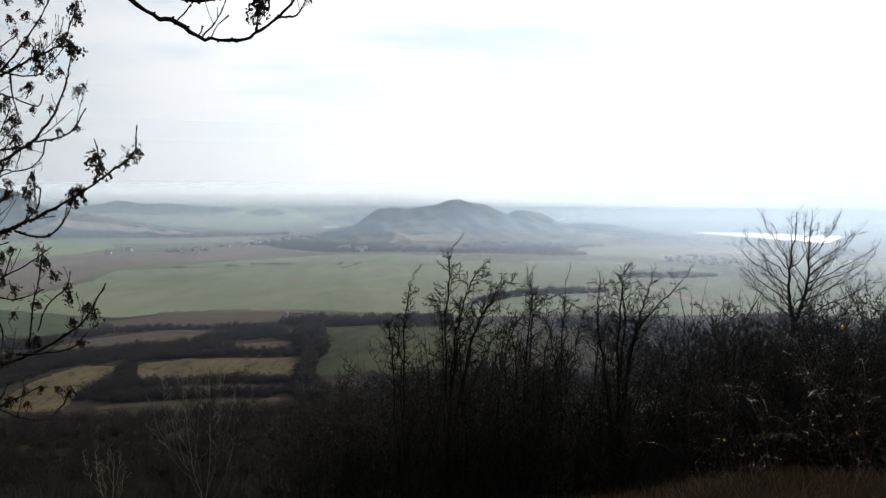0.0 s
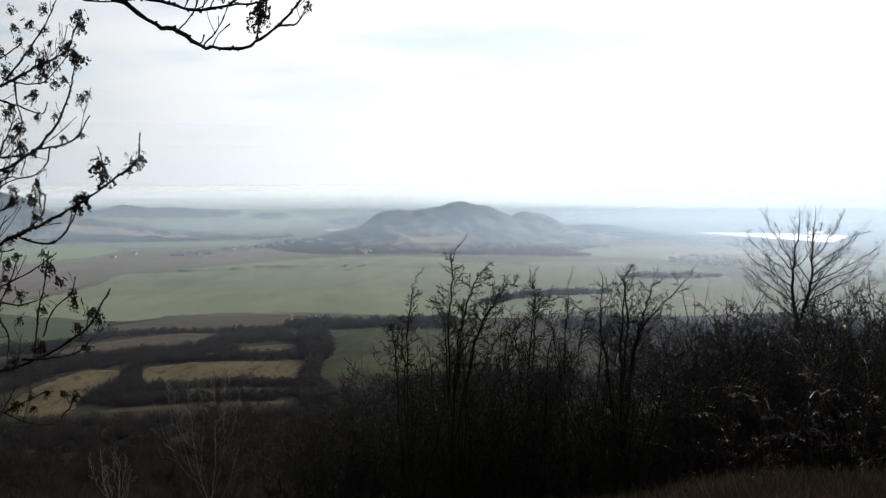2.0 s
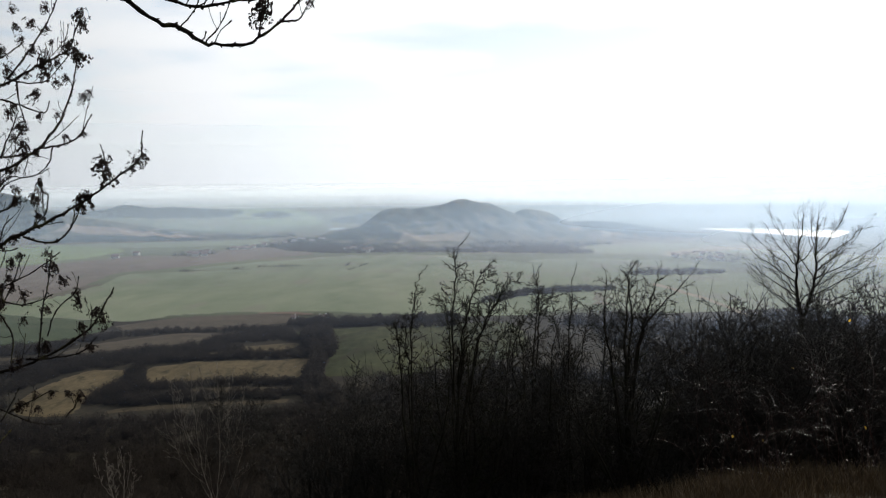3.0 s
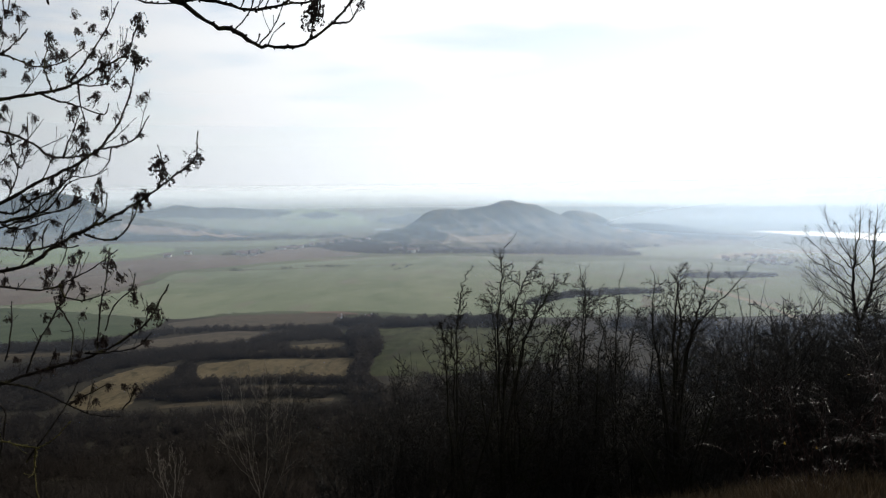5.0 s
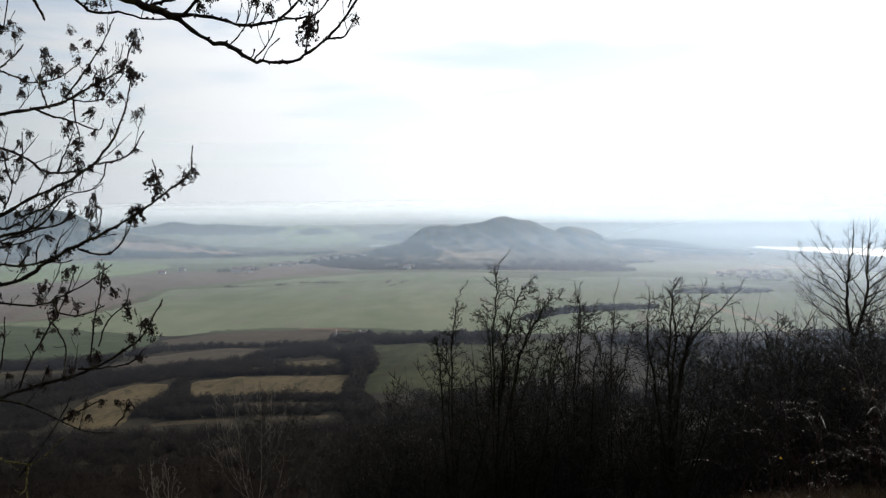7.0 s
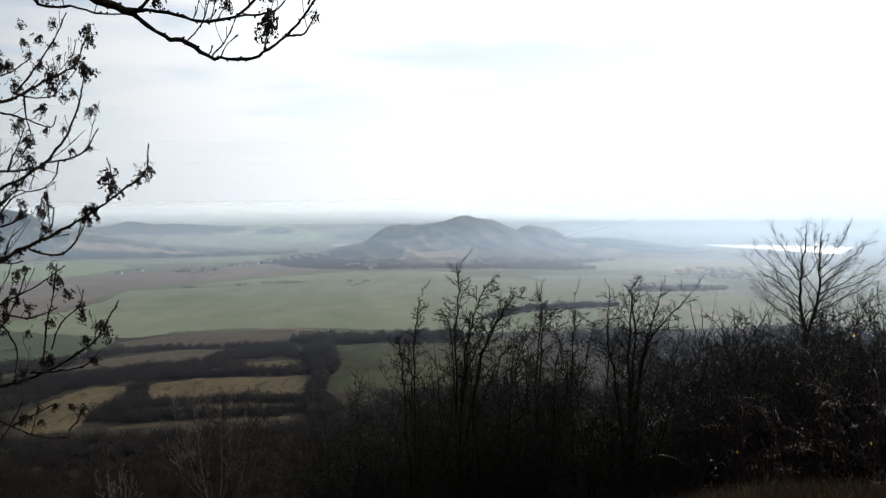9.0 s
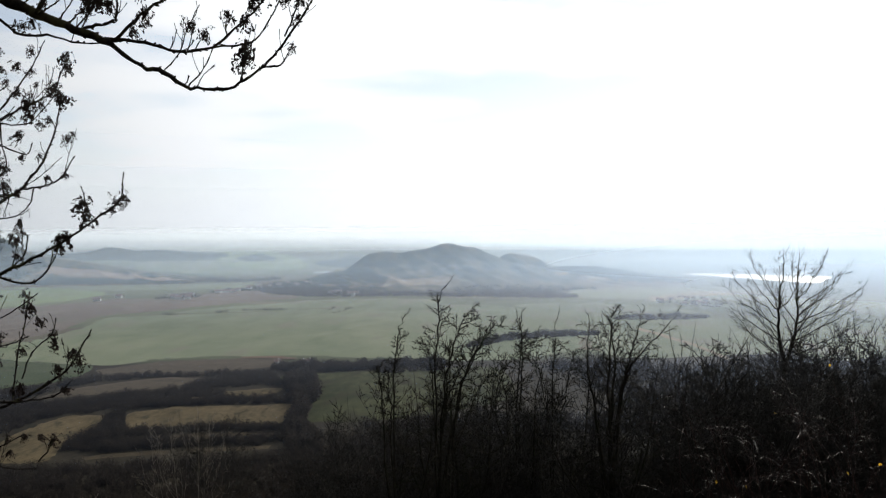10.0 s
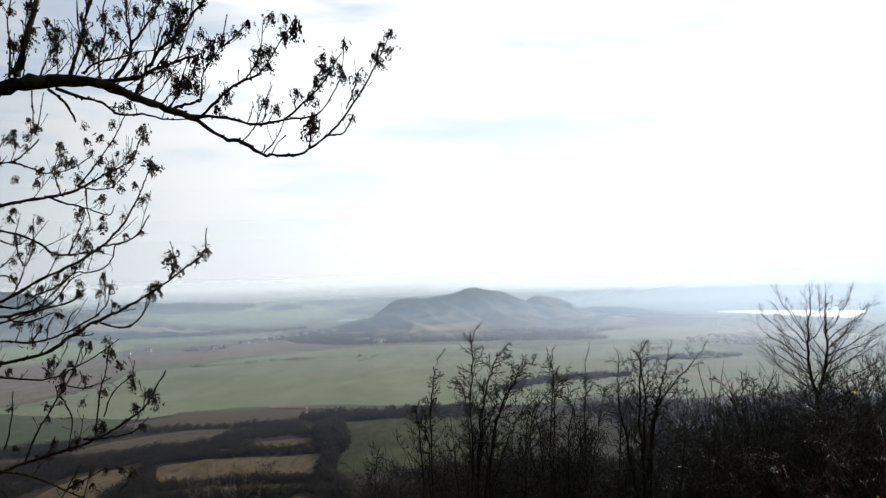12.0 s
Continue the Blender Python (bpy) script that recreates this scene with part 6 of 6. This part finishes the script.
seed_heads([(-1.97, 3.10, 2.85, 0.9), (-1.94, 3.10, 2.79, 0.8), (-2.07, 3.10, 2.77, 1.1), (-1.69, 3.10, 2.85, 0.8), (-1.63, 3.10, 2.77, 0.8), (-1.54, 3.10, 2.89, 0.9), (-1.45, 3.10, 2.88, 0.9), (-1.36, 3.10, 2.74, 1.1), (-1.36, 3.10, 2.55, 1.1), (-1.35, 3.10, 2.90, 1.1), (-1.23, 3.10, 2.90, 0.9), (-1.25, 3.10, 2.63, 1.4), (-1.19, 3.10, 2.71, 1.4), (-1.13, 3.10, 2.73, 1.1), (-1.18, 3.10, 2.65, 0.8), (-2.12, 3.10, 2.61, 1.1), (-1.70, 3.10, 2.74, 0.9), (-2.14, 3.10, 2.91, 0.8)])
seed_heads([(-1.11, 2.93, 2.36, 0.9), (-1.07, 2.93, 2.43, 1.1), (-1.20, 2.93, 2.47, 0.9), (-1.23, 2.93, 2.48, 1.1), (-0.96, 2.93, 2.74, 0.9), (-0.80, 2.93, 2.76, 0.9), (-0.74, 2.93, 2.72, 1.4), (-0.79, 2.93, 2.68, 1.1), (-0.90, 2.93, 2.61, 0.9), (-0.87, 2.93, 2.54, 0.9), (-0.62, 2.93, 2.51, 1.4), (-0.58, 2.93, 2.56, 0.8), (-0.53, 2.93, 2.63, 0.8), (-0.55, 2.93, 2.52, 0.8), (-0.47, 2.93, 2.48, 1.1), (-0.75, 2.93, 2.42, 0.9), (-0.68, 2.93, 2.40, 1.1), (-0.68, 2.93, 2.29, 1.4), (-0.68, 2.93, 2.25, 1.1), (-0.90, 2.93, 2.38, 0.8), (-0.32, 2.93, 2.67, 0.9), (-0.38, 2.93, 2.54, 0.8), (-0.32, 2.93, 2.59, 0.9), (-0.36, 2.93, 2.62, 0.8)])
seed_heads([(-2.69, 4.20, 2.63, 0.8), (-2.77, 4.20, 2.56, 0.9), (-2.66, 4.20, 2.57, 0.9), (-2.48, 4.20, 2.47, 1.1), (-2.48, 4.20, 2.41, 0.9), (-2.34, 4.20, 2.58, 0.8), (-2.32, 4.20, 2.49, 0.9), (-2.23, 4.20, 2.51, 1.1), (-2.16, 4.20, 2.59, 0.8), (-1.96, 4.20, 2.55, 1.4), (-1.96, 4.20, 2.50, 1.1), (-2.03, 4.20, 2.39, 1.1), (-2.17, 4.20, 2.31, 1.4), (-2.17, 4.20, 2.24, 1.1), (-2.12, 4.20, 2.19, 0.9), (-2.22, 4.20, 2.13, 1.1), (-2.77, 4.20, 2.27, 0.8), (-2.38, 4.20, 2.26, 1.1), (-2.29, 4.20, 2.42, 0.9)])
seed_heads([(-1.51, 3.18, 2.15, 1.1), (-1.52, 3.18, 2.17, 1.1), (-1.72, 3.18, 1.58, 0.8), (-1.51, 3.18, 1.58, 1.4), (-1.53, 3.18, 1.55, 1.1), (-1.42, 3.18, 1.71, 1.4), (-1.41, 3.18, 1.67, 1.1), (-1.29, 3.18, 1.72, 0.8), (-1.26, 3.18, 1.74, 0.9), (-1.87, 3.18, 1.38, 0.8), (-1.83, 3.18, 1.31, 0.8), (-1.75, 3.18, 1.87, 0.9)])
seed_heads([(-2.89, 4.40, 2.10, 0.8), (-2.89, 4.40, 1.92, 1.1), (-2.78, 4.40, 1.98, 0.8), (-2.78, 4.40, 1.89, 1.1), (-2.92, 4.40, 1.67, 0.8), (-2.73, 4.40, 1.59, 1.1), (-2.43, 4.40, 1.88, 0.9), (-2.32, 4.40, 2.03, 0.8), (-2.08, 4.40, 1.93, 0.8), (-2.51, 4.40, 1.72, 0.9), (-2.36, 4.40, 1.83, 0.8), (-2.79, 4.40, 1.37, 0.8), (-2.86, 4.40, 1.81, 0.8), (-2.61, 4.40, 1.54, 1.1), (-2.49, 4.40, 1.61, 0.9), (-2.80, 4.40, 1.26, 1.1), (-2.93, 4.40, 2.05, 0.9)])
seed_heads([(-2.64, 4.35, 1.13, 1.4), (-2.66, 4.35, 1.06, 1.1), (-2.52, 4.35, 1.11, 0.9), (-2.59, 4.35, 0.97, 1.4), (-2.58, 4.35, 1.03, 0.8), (-2.28, 4.35, 1.18, 1.4), (-2.30, 4.35, 1.25, 0.8), (-2.22, 4.35, 1.10, 1.1), (-2.14, 4.35, 1.02, 1.1), (-2.13, 4.35, 0.97, 1.1), (-2.32, 4.35, 0.93, 1.1), (-2.45, 4.35, 0.87, 0.8), (-2.68, 4.35, 0.85, 0.8), (-2.12, 4.35, 0.83, 1.1), (-1.99, 4.35, 0.87, 1.4), (-2.02, 4.35, 0.92, 1.1), (-2.34, 4.35, 0.72, 1.4), (-2.38, 4.35, 0.70, 0.8), (-2.49, 4.35, 0.63, 1.1), (-2.91, 4.35, 0.84, 0.8), (-2.15, 4.35, 0.42, 1.1), (-2.31, 4.35, 0.44, 0.9), (-2.51, 4.35, 0.36, 1.1), (-2.53, 4.35, 0.58, 0.8)])


# ---- brambles, grass and leaves on the slope close by ----
def leaf_mesh():
    me = bpy.data.meshes.new("leaf")
    me.from_pydata([(0, 0, 0), (0.35, 0.30, 0.05), (0.42, 0.65, 0.0), (0, 1.1, -0.12), (-0.42, 0.65, 0.02), (-0.35, 0.30, 0.06), (0, 0.5, -0.08)], [],
                   [(0, 1, 6), (1, 2, 6), (2, 3, 6), (3, 4, 6), (4, 5, 6), (5, 0, 6)])
    me.materials.append(M_YELLOW)
    return me


LEAF = leaf_mesh()


def bramble(place, tall, canes, seed, leaves):
    """Arching canes from one root, with short side shoots and a few last yellow leaves."""
    r = random.Random(seed)
    g = float(terrain(*place)) - 0.05
    th = empty("bramble_bush", (*place, g), "arching reddish bramble canes glinting in the sun", "bush", "brambles on the slope")
    tips = []
    for k in range(canes):
        a = r.uniform(0, 6.283)
        d = Vector((math.cos(a) * r.uniform(0.2, 0.7), math.sin(a) * r.uniform(0.2, 0.7), 1))
        n = 12
        ln = tall * r.uniform(1.1, 1.9)
        pts = stem(r, Vector((r.gauss(0, 0.12), r.gauss(0, 0.12), 0)), d, ln * 0.5, 0.06, 0.02, n // 2)
        last = (pts[-1] - pts[-2]).normalized()
        pts += stem(r, pts[-1], last, ln * 0.5, 0.09, -0.25, n // 2)[1:]
        rad = [0.0022 * (1 - q / n) ** 0.8 + 0.0010 for q in range(n + 1)]
        v, f = [], []
        tube(v, f, pts, rad, 5)
        branch_out(r, v, f, pts, rad, 0, [(8, 0.17, 55, 0.22, -0.05, 4), (4, 0.4, 45, 0.2, -0.02, 3)], 0.0009)
        mesh_object("cane", v, f, M_CANE, th, smooth=True)
        tips.append(pts[r.randrange(6, n)])
    for k in range(leaves):
        ob = new("leaf", LEAF)
        ob.parent = th
        ob.location = tips[r.randrange(len(tips))] + Vector((0, 0, 0.01))
        ob.rotation_euler = (r.uniform(-1.2, 0.4), r.uniform(-0.6, 0.6), r.uniform(0, 6.283))
        s = r.uniform(0.024, 0.036)
        ob.scale = (s, s, s)
    return th


for k, (bx, by, bt, bc, bl) in enumerate([(3.0, 7.2, 1.1, 10, 1), (3.8, 7.2, 1.2, 12, 3), (2.7, 7.6, 0.9, 9, 1),
                                          (4.4, 7.5, 1.2, 10, 1), (3.5, 8.0, 1.1, 9, 0), (5.1, 7.9, 1.2, 10, 0)]):
    bramble((bx, by), bt, bc, 500 + k, bl)


def grass(count, xs, ys, tall, seed, label):
    r = np.random.RandomState(seed)
    x, y = r.uniform(*xs, count), r.uniform(*ys, count)
    keep = waves(x, y, 1.6, 91) > -0.25
    x, y = x[keep], y[keep]
    z = terrain(x, y) - 0.02
    k = len(x)
    a = r.uniform(0, 6.283, k)
    h = tall * r.uniform(0.35, 1.15, k)
    lean = r.uniform(0.1, 0.7, k) * h
    b = r.uniform(0, 6.283, k)
    w = r.uniform(0.002, 0.0045, k)
    base, dx, dy = np.stack([x, y, z], 1), np.cos(a) * w, np.sin(a) * w
    side = np.stack([dx, dy, 0 * dx], 1)
    mid = base + np.stack([np.cos(b) * lean * 0.35, np.sin(b) * lean * 0.35, h * 0.6], 1)
    tip = base + np.stack([np.cos(b) * lean, np.sin(b) * lean, h], 1)
    verts = np.stack([base - side, base + side, mid + side * 0.8, mid - side * 0.8, tip], 1).reshape(-1, 3).tolist()
    faces = []
    for q in range(0, 5 * k, 5):
        faces += [(q, q + 1, q + 2, q + 3), (q + 3, q + 2, q + 4)]
    ob = mesh_object("dry_grass", verts, faces, M_GRASS)
    return tagged(ob, label, "grass", kind="stuff")


grass(36000, (0.8, 7.0), (5.0, 10.5), 0.30, 92, "dry tan winter grass on the slope")
